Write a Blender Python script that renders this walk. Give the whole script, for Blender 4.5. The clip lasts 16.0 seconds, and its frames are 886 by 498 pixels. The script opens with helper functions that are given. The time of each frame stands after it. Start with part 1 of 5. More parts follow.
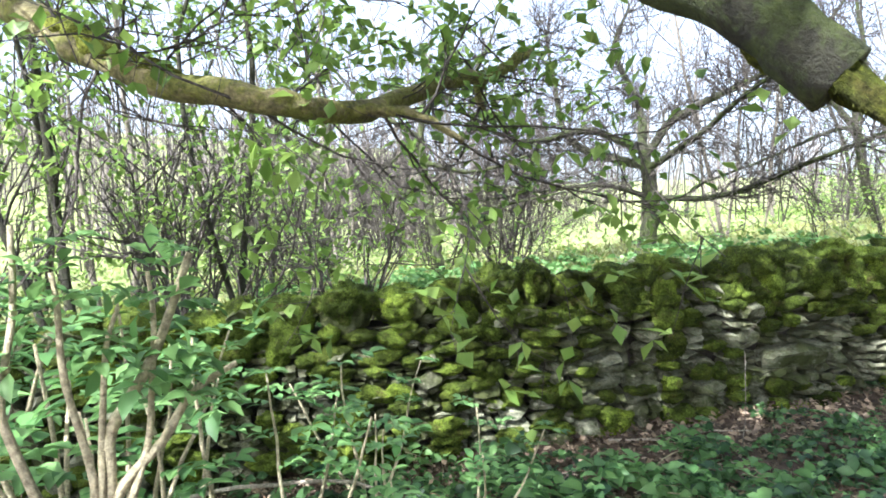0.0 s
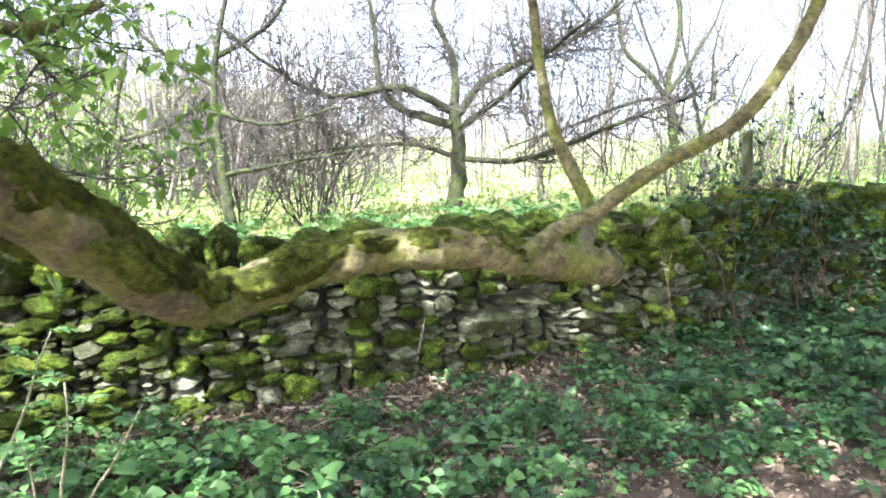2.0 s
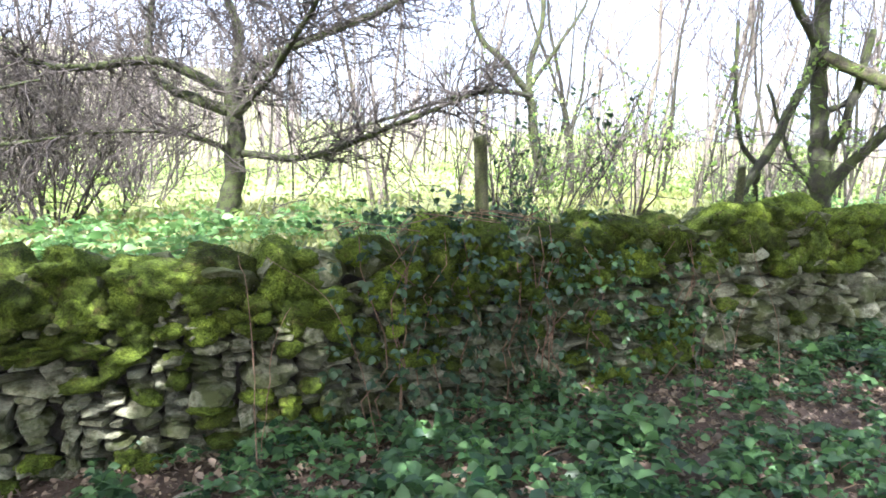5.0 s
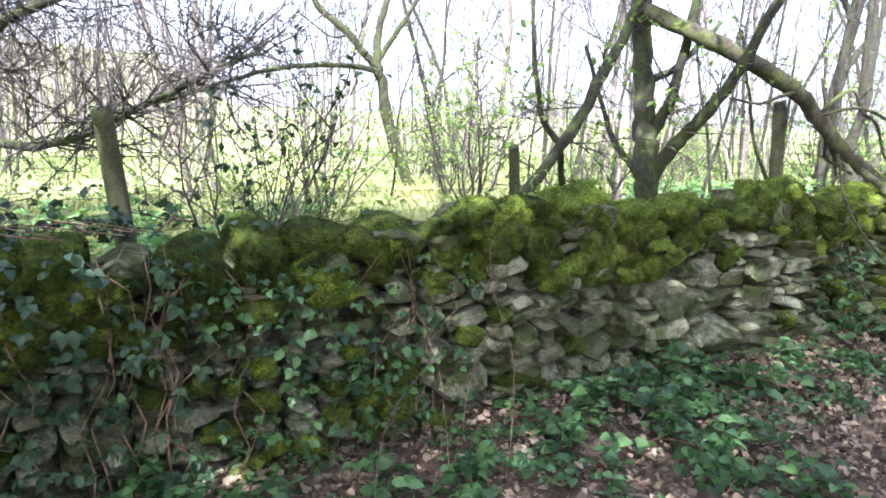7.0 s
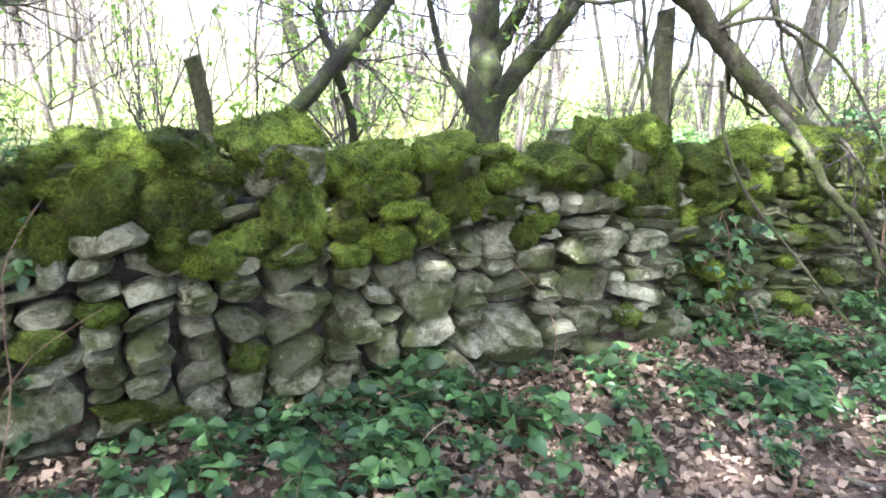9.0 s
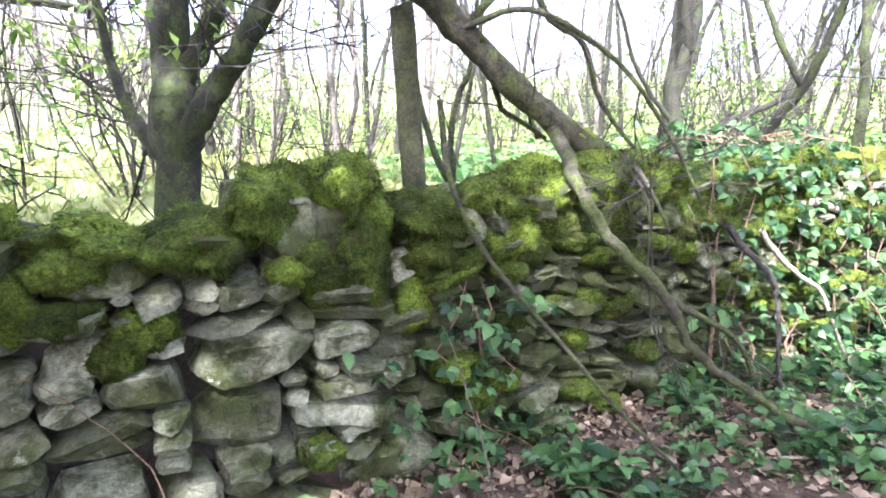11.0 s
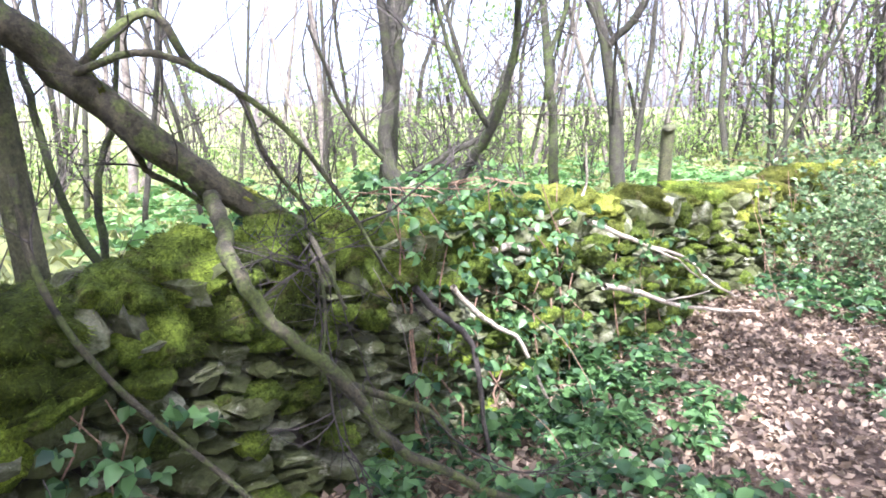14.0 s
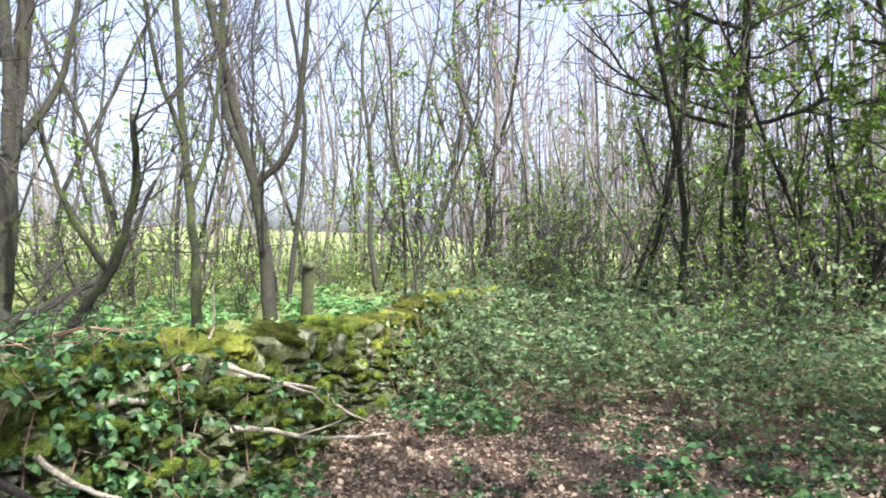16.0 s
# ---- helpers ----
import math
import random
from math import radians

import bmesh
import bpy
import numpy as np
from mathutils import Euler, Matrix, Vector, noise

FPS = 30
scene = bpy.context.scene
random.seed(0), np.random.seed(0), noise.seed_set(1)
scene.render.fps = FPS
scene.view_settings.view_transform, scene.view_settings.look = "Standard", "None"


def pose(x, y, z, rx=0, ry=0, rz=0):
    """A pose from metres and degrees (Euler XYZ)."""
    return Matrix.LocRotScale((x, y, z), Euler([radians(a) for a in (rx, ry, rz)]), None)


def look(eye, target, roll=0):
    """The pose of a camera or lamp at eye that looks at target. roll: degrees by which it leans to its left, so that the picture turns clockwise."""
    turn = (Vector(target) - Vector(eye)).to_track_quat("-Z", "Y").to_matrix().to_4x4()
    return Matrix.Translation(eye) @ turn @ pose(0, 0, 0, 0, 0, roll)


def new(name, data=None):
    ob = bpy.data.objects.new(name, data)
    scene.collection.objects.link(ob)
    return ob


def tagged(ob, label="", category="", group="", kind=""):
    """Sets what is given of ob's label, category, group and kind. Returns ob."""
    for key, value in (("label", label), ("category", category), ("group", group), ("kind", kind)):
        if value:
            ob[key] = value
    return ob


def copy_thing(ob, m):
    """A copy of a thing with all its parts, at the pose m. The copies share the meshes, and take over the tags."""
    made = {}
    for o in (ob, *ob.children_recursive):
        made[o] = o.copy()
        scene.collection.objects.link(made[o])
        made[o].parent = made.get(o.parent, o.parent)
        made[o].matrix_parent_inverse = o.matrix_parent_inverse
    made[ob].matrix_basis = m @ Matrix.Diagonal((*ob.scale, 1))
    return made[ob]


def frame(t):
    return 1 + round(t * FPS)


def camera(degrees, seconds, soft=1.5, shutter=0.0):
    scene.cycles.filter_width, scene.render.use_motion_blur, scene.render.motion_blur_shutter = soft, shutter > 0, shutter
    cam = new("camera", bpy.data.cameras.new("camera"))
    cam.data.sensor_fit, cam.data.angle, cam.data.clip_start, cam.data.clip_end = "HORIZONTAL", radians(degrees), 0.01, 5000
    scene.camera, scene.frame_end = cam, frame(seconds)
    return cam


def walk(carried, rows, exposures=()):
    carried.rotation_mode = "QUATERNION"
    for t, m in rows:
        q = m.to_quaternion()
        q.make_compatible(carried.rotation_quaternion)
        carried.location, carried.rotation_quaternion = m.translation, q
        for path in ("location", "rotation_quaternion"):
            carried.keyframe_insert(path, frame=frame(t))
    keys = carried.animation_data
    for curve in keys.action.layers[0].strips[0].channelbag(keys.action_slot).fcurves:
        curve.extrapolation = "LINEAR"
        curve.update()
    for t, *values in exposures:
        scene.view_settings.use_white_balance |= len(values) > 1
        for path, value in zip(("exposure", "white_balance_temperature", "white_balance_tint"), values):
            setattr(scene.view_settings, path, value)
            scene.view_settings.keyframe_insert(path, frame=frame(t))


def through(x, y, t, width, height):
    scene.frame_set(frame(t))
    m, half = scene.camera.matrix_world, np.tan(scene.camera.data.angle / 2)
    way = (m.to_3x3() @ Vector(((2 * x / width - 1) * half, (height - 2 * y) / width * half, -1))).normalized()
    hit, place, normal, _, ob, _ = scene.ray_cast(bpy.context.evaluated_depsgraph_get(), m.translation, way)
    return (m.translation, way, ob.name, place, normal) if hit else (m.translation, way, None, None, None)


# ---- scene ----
cam = camera(67.9, 16.0, 1.7, 0.1)
METRES, EYE, TILT, LEAN, TURN = 11.0, 1.5, -2.2, 2.0, 0.0
ROWS = [
    (0.0, 0.0, 0.0, 0.0, 0.0, 0.0, -0.0),
    (0.5, 0.0189, 0.0093, -0.0017, -0.65, -3.28, -0.21),
    (1.0, 0.0528, 0.0074, 0.0003, 0.31, -3.2, 0.24),
    (1.5, 0.0894, -0.0051, 0.007, -4.25, -3.75, -1.25),
    (2.0, 0.1208, -0.0007, 0.0107, -9.12, -4.14, -1.71),
    (2.5, 0.1642, 0.0192, 0.0126, -10.44, -4.46, -2.71),
    (3.0, 0.2118, 0.0387, 0.0176, -12.89, -3.89, -1.37),
    (3.5, 0.2507, 0.0521, 0.0249, -13.98, -3.23, -4.16),
    (6.0, 0.4341, 0.1649, 0.0483, -12.27, -5.94, -3.58),
    (6.5, 0.4784, 0.1808, 0.0512, -16.46, -5.55, -2.98),
    (7.0, 0.523, 0.2008, 0.0548, -17.69, -5.91, -2.74),
    (7.5, 0.5671, 0.2224, 0.0544, -15.46, -6.49, -3.78),
    (8.0, 0.6142, 0.2404, 0.055, -10.06, -6.66, -3.71),
    (8.5, 0.6518, 0.2507, 0.0573, -9.17, -9.81, -1.42),
    (9.0, 0.6951, 0.2726, 0.0567, -15.46, -10.68, -3.9),
    (9.5, 0.7266, 0.293, 0.059, -17.21, -10.48, -2.28),
    (10.0, 0.7638, 0.3125, 0.0635, -17.88, -10.09, -1.92),
    (12.5, 0.8649, 0.3484, 0.0781, -29.03, -7.63, 3.09),
    (13.0, 0.8673, 0.3536, 0.0801, -34.48, -8.01, 3.24),
    (13.5, 0.8669, 0.3542, 0.0807, -36.85, -7.91, 2.61),
    (14.0, 0.8689, 0.352, 0.0823, -40.77, -6.98, 1.95),
    (14.5, 0.8705, 0.3487, 0.0839, -45.36, -5.04, 0.98),
    (15.0, 0.8722, 0.3416, 0.0871, -52.51, -1.75, 0.9),
    (15.5, 0.8721, 0.3343, 0.0897, -58.98, 0.49, 1.36),
    (16.0, 0.872, 0.3222, 0.0922, -68.23, 2.5, 2.43),
]
EXPOSURES = [(0.0, 2.3, 5800, 11), (1.5, 2.85, 5850, 11), (3.5, 2.8, 5850, 15), (7.0, 2.7, 5700, 19), (9.5, 3.25, 5620, 22), (12.5, 2.65, 5570, 26), (14.5, 2.3, 5680, 24), (16.0, 1.6, 5950, 15)]
walk(cam, [(t, pose(0, 0, EYE, TILT, LEAN, TURN) @ pose(METRES * x, METRES * y, METRES * z, 90 + pitch, roll, yaw)) for t, x, y, z, yaw, pitch, roll in ROWS], EXPOSURES)

# ---- light ----
SUN_AZ, SUN_EL = 236.0, 48.0            # degrees: azimuth from +x towards +y, elevation
world = bpy.data.worlds.new("sky")
scene.world = world
world.use_nodes = True
wn = world.node_tree.nodes
sky = wn.new("ShaderNodeTexSky")
sky.sky_type, sky.sun_disc = "NISHITA", False
sky.sun_elevation, sky.sun_rotation = radians(SUN_EL), radians(90 - SUN_AZ)
sky.dust_density, sky.air_density = 4.5, 0.8
wn["Background"].inputs[1].default_value = 0.15
haze = wn.new("ShaderNodeHueSaturation")      # thin high cloud pales the blue
haze.inputs["Saturation"].default_value = 0.6
world.node_tree.links.new(sky.outputs[0], haze.inputs["Color"])
world.node_tree.links.new(haze.outputs[0], wn["Background"].inputs[0])
sun = new("sun", bpy.data.lights.new("sun", "SUN"))
sun.data.energy, sun.data.angle, sun.data.color = 4.2, radians(0.6), (1.0, 0.96, 0.9)
sun_way = Vector((math.cos(radians(SUN_AZ)) * math.cos(radians(SUN_EL)), math.sin(radians(SUN_AZ)) * math.cos(radians(SUN_EL)), math.sin(radians(SUN_EL))))
sun.matrix_world = look(sun_way * 60, (0, 0, 0))


# ---- materials ----
def ramp_node(nt, stops):
    r = nt.nodes.new("ShaderNodeValToRGB")
    e = r.color_ramp.elements
    while len(e) < len(stops):
        e.new(0.5)
    for k, (p, c) in enumerate(stops):
        e[k].position, e[k].color = p, (*c, 1)
    return r


def noise_node(nt, scale, detail=4.0, rough=0.55, coords="Object"):
    tc = nt.nodes.new("ShaderNodeNewGeometry") if coords == "World" else nt.nodes.new("ShaderNodeTexCoord")
    n = nt.nodes.new("ShaderNodeTexNoise")
    n.inputs["Scale"].default_value, n.inputs["Detail"].default_value, n.inputs["Roughness"].default_value = scale, detail, rough
    nt.links.new(tc.outputs["Position" if coords == "World" else coords], n.inputs["Vector"])
    return n


def variety(nt):
    """One number for each object and each loose island."""
    g, o, a, f = (nt.nodes.new(k) for k in ("ShaderNodeNewGeometry", "ShaderNodeObjectInfo", "ShaderNodeMath", "ShaderNodeMath"))
    f.operation = "FRACT"
    nt.links.new(g.outputs["Random Per Island"], a.inputs[0])
    nt.links.new(o.outputs["Random"], a.inputs[1])
    nt.links.new(a.outputs[0], f.inputs[0])
    return f.outputs[0]


def mixed(nt, kind, fac, a, b):
    m = nt.nodes.new("ShaderNodeMix")
    m.data_type, m.blend_type = "RGBA", kind
    for sock, v in ((m.inputs[0], fac), (m.inputs[6], a), (m.inputs[7], b)):
        if hasattr(v, "is_output"):
            nt.links.new(v, sock)
        else:
            sock.default_value = v
    return m.outputs[2]


def blank(name):
    m = bpy.data.materials.new(name)
    m.use_nodes = True
    return m, m.node_tree, m.node_tree.nodes["Principled BSDF"]


def bumped(nt, bsdf, height, strength, distance):
    b = nt.nodes.new("ShaderNodeBump")
    b.inputs["Strength"].default_value, b.inputs["Distance"].default_value = strength, distance
    nt.links.new(height, b.inputs["Height"])
    nt.links.new(b.outputs[0], bsdf.inputs["Normal"])


def stone_material(name="gritstone", stain=0.42):
    m, nt, b = blank(name)
    tone = ramp_node(nt, [(0, (0.12, 0.122, 0.08)), (0.3, (0.23, 0.235, 0.165)), (0.75, (0.42, 0.43, 0.32)), (1, (0.28, 0.285, 0.195))])
    nt.links.new(variety(nt), tone.inputs[0])
    grain = noise_node(nt, 55, 6, 0.7, "World")
    shade = ramp_node(nt, [(0.3, (0.4, 0.4, 0.38)), (0.7, (1.3, 1.3, 1.22))])
    nt.links.new(grain.outputs[0], shade.inputs[0])
    c = mixed(nt, "MULTIPLY", 0.8, tone.outputs[0], shade.outputs[0])
    patch = noise_node(nt, 5.5, 5, 0.65, "World")
    lich = ramp_node(nt, [(stain, (0, 0, 0)), (stain + 0.16, (1, 1, 1))])
    nt.links.new(patch.outputs[0], lich.inputs[0])
    c = mixed(nt, "MIX", lich.outputs[0], c, (0.085, 0.1, 0.036, 1))
    spots = noise_node(nt, 16, 5, 0.7, "World")
    pale = ramp_node(nt, [(0.62, (0, 0, 0)), (0.7, (0.6, 0.6, 0.6))])
    nt.links.new(spots.outputs[0], pale.inputs[0])
    c = mixed(nt, "MIX", pale.outputs[0], c, (0.52, 0.51, 0.4, 1))
    veins = noise_node(nt, 9, 6, 0.75, "World")
    dirt = ramp_node(nt, [(0.38, (0.3, 0.28, 0.2)), (0.5, (1, 1, 1))])
    nt.links.new(veins.outputs[0], dirt.inputs[0])
    c = mixed(nt, "MULTIPLY", 0.8, c, dirt.outputs[0])
    nt.links.new(c, b.inputs["Base Color"])
    b.inputs["Roughness"].default_value = 0.9
    b.inputs["Specular IOR Level"].default_value = 0.25
    rough = nt.nodes.new("ShaderNodeMath")
    rough.operation = "MULTIPLY_ADD"
    nt.links.new(veins.outputs[0], rough.inputs[0])
    rough.inputs[1].default_value = 2.5
    nt.links.new(grain.outputs[0], rough.inputs[2])
    bumped(nt, b, rough.outputs[0], 0.9, 0.022)
    return m


def leafy(name, lo, hi, through=0.35, gloss=0.45, scale=8.0):
    """A thin leaf: colour varies from leaf to leaf; some light passes through."""
    m, nt, b = blank(name)
    r = ramp_node(nt, [(0, lo), (1, hi)])
    nt.links.new(variety(nt), r.inputs[0])
    n = noise_node(nt, scale, 4, 0.6, "World")
    s = ramp_node(nt, [(0.3, (0.65, 0.65, 0.6)), (0.7, (1.2, 1.2, 1.1))])
    nt.links.new(n.outputs[0], s.inputs[0])
    c = mixed(nt, "MULTIPLY", 0.7, r.outputs[0], s.outputs[0])
    nt.links.new(c, b.inputs["Base Color"])
    b.inputs["Roughness"].default_value = gloss
    t = nt.nodes.new("ShaderNodeBsdfTranslucent")
    nt.links.new(c, t.inputs[0])
    mx = nt.nodes.new("ShaderNodeMixShader")
    mx.inputs[0].default_value = through
    nt.links.new(b.outputs[0], mx.inputs[1])
    nt.links.new(t.outputs[0], mx.inputs[2])
    nt.links.new(mx.outputs[0], nt.nodes["Material Output"].inputs[0])
    return m


def bark(name, a, b_, moss=0.0, moss_colour=(0.13, 0.15, 0.02), scale=14.0):
    m, nt, b = blank(name)
    n = noise_node(nt, scale, 6, 0.7, "World")
    r = ramp_node(nt, [(0.3, a), (0.7, b_)])
    nt.links.new(n.outputs[0], r.inputs[0])
    c = r.outputs[0]
    if moss:
        p = noise_node(nt, 9, 6, 0.7, "World")
        k = ramp_node(nt, [(0.62 - 0.16 * moss, (0, 0, 0)), (0.7 - 0.16 * moss, (1, 1, 1))])
        nt.links.new(p.outputs[0], k.inputs[0])
        c = mixed(nt, "MIX", k.outputs[0], c, (*moss_colour, 1))
    fine = noise_node(nt, 70, 5, 0.75, "World")
    grain = ramp_node(nt, [(0.34, (0.4, 0.38, 0.36)), (0.52, (1.0, 1.0, 1.0)), (0.7, (1.7, 1.65, 1.5))])
    nt.links.new(fine.outputs[0], grain.inputs[0])
    c = mixed(nt, "MULTIPLY", 0.85, c, grain.outputs[0])
    crust = noise_node(nt, 5, 6, 0.75, "World")
    grey = ramp_node(nt, [(0.6, (0, 0, 0)), (0.68, (0.55, 0.55, 0.55))])
    nt.links.new(crust.outputs[0], grey.inputs[0])
    c = mixed(nt, "MIX", grey.outputs[0], c, (*[0.55 * a_ + 0.75 * v_ for a_, v_ in zip(a, b_)], 1))
    nt.links.new(c, b.inputs["Base Color"])
    b.inputs["Roughness"].default_value = 0.9
    rough = nt.nodes.new("ShaderNodeMath")
    rough.operation = "ADD"
    nt.links.new(n.outputs[0], rough.inputs[0])
    nt.links.new(fine.outputs[0], rough.inputs[1])
    bumped(nt, b, rough.outputs[0], 0.9, 0.016)
    return m


def moss_material(name="moss", lo=(0.032, 0.046, 0.01), mid=(0.088, 0.128, 0.02), hi=(0.165, 0.225, 0.034), dead=0.75):
    m, nt, b = blank(name)
    n = noise_node(nt, 6, 6, 0.7, "World")
    r = ramp_node(nt, [(0.34, lo), (0.5, mid), (0.66, hi)])
    nt.links.new(n.outputs[0], r.inputs[0])
    s = ramp_node(nt, [(0, (0.45, 0.42, 0.4)), (0.6, (1, 1, 1)), (1, (1.75, 1.7, 1.5))])
    nt.links.new(variety(nt), s.inputs[0])
    c = mixed(nt, "MULTIPLY", 1.0, r.outputs[0], s.outputs[0])
    old = noise_node(nt, 11, 5, 0.7, "World")
    k = ramp_node(nt, [(0.56, (0, 0, 0)), (0.68, (dead, dead, dead))])
    nt.links.new(old.outputs[0], k.inputs[0])
    c = mixed(nt, "MIX", k.outputs[0], c, (0.085, 0.07, 0.03, 1))
    fine = noise_node(nt, 85, 5, 0.8, "World")
    speck = ramp_node(nt, [(0.36, (0.36, 0.36, 0.36)), (0.5, (1.15, 1.15, 1.08)), (0.64, (2.0, 2.0, 1.6))])
    nt.links.new(fine.outputs[0], speck.inputs[0])
    c = mixed(nt, "MULTIPLY", 0.9, c, speck.outputs[0])
    nt.links.new(c, b.inputs["Base Color"])
    b.inputs["Roughness"].default_value = 0.95
    b.inputs["Specular IOR Level"].default_value = 0.15
    f = noise_node(nt, 90, 6, 0.8, "World")
    tufts = nt.nodes.new("ShaderNodeTexVoronoi")
    tufts.inputs["Scale"].default_value = 26
    where = nt.nodes.new("ShaderNodeNewGeometry")
    nt.links.new(where.outputs["Position"], tufts.inputs["Vector"])
    relief = nt.nodes.new("ShaderNodeMath")
    relief.operation = "SUBTRACT"
    nt.links.new(f.outputs[0], relief.inputs[0])
    nt.links.new(tufts.outputs["Distance"], relief.inputs[1])
    bumped(nt, b, relief.outputs[0], 1.0, 0.03)
    return m


def ground_material():
    m, nt, b = blank("woodland_floor")
    n = noise_node(nt, 22, 6, 0.7, "World")
    r = ramp_node(nt, [(0.25, (0.04, 0.028, 0.02)), (0.5, (0.1, 0.068, 0.046)), (0.75, (0.2, 0.145, 0.1))])
    nt.links.new(n.outputs[0], r.inputs[0])
    g = noise_node(nt, 1.7, 5, 0.65, "World")
    gr = ramp_node(nt, [(0.35, (0.12, 0.145, 0.04)), (0.65, (0.22, 0.25, 0.09))])
    nt.links.new(g.outputs[0], gr.inputs[0])
    at_ = nt.nodes.new("ShaderNodeAttribute")
    at_.attribute_name = "meadow"
    c = mixed(nt, "MIX", at_.outputs["Fac"], r.outputs[0], gr.outputs[0])
    nt.links.new(c, b.inputs["Base Color"])
    b.inputs["Roughness"].default_value = 0.95
    bumped(nt, b, n.outputs[0], 0.9, 0.03)
    return m


STONE, MOSS, GROUND = stone_material(), moss_material(), ground_material()
COPESTONE = stone_material("mossy_gritstone", 0.34)
GOLD_MOSS = moss_material("golden_moss", (0.066, 0.084, 0.016), (0.122, 0.144, 0.025), (0.18, 0.2, 0.042), 0.55)
# near-black fill: the shade of the gaps is put into its colour
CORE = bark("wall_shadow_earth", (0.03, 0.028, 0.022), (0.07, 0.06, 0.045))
BARK = bark("grey_bark", (0.016, 0.0155, 0.01), (0.052, 0.049, 0.033), 0.7, (0.042, 0.05, 0.017))
BARK_PALE = bark("pale_bark", (0.1, 0.09, 0.075), (0.24, 0.21, 0.17), 0.25, (0.15, 0.16, 0.06))
BARK_MOSSY = bark("mossy_bark", (0.06, 0.05, 0.02), (0.34, 0.305, 0.145), 0.95, (0.18, 0.19, 0.042), 30.0)
BARK_DARK = bark("dark_bark", (0.013, 0.0135, 0.008), (0.04, 0.04, 0.023), 1.05, (0.046, 0.062, 0.014))
# paler than TWIG: the haze of distance is mixed into the bark colour
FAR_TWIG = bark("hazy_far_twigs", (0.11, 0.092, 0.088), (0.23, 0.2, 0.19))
TWIG = bark("twig_bark", (0.035, 0.03, 0.026), (0.1, 0.086, 0.074))
DEADWOOD = bark("dead_wood", (0.28, 0.24, 0.18), (0.5, 0.45, 0.36))
BRANCH = bark("mossy_branch_bark", (0.016, 0.014, 0.008), (0.1, 0.09, 0.052), 0.95, (0.075, 0.095, 0.022), 24.0)
CUTWOOD = bark("cut_wood", (0.5, 0.42, 0.28), (0.7, 0.62, 0.44))
POST = bark("weathered_post", (0.045, 0.048, 0.022), (0.115, 0.115, 0.058), 0.7, (0.085, 0.1, 0.034))
CANE = bark("bramble_cane", (0.16, 0.09, 0.06), (0.32, 0.22, 0.14))
STEM = bark("pale_stem", (0.33, 0.29, 0.18), (0.5, 0.45, 0.3))
BRAMBLE = leafy("bramble_leaf", (0.017, 0.055, 0.024), (0.15, 0.29, 0.1), 0.4, 0.42)
THICKET = leafy("thicket_leaf", (0.035, 0.08, 0.034), (0.27, 0.39, 0.18), 0.42, 0.48)
SPRING = leafy("spring_leaf", (0.13, 0.24, 0.045), (0.29, 0.42, 0.1), 0.45, 0.5)
ELDER = leafy("elder_leaf", (0.09, 0.21, 0.065), (0.22, 0.39, 0.135), 0.4, 0.5)
IVY = leafy("ivy_leaf", (0.016, 0.045, 0.02), (0.048, 0.1, 0.04), 0.2, 0.55)
LITTER = leafy("dead_leaf", (0.05, 0.033, 0.021), (0.42, 0.32, 0.23), 0.15, 0.6)
GRASS = leafy("grass", (0.2, 0.22, 0.07), (0.32, 0.34, 0.12), 0.4, 0.5)
HERB = leafy("meadow_herb_leaf", (0.12, 0.2, 0.045), (0.28, 0.38, 0.11), 0.45, 0.6)


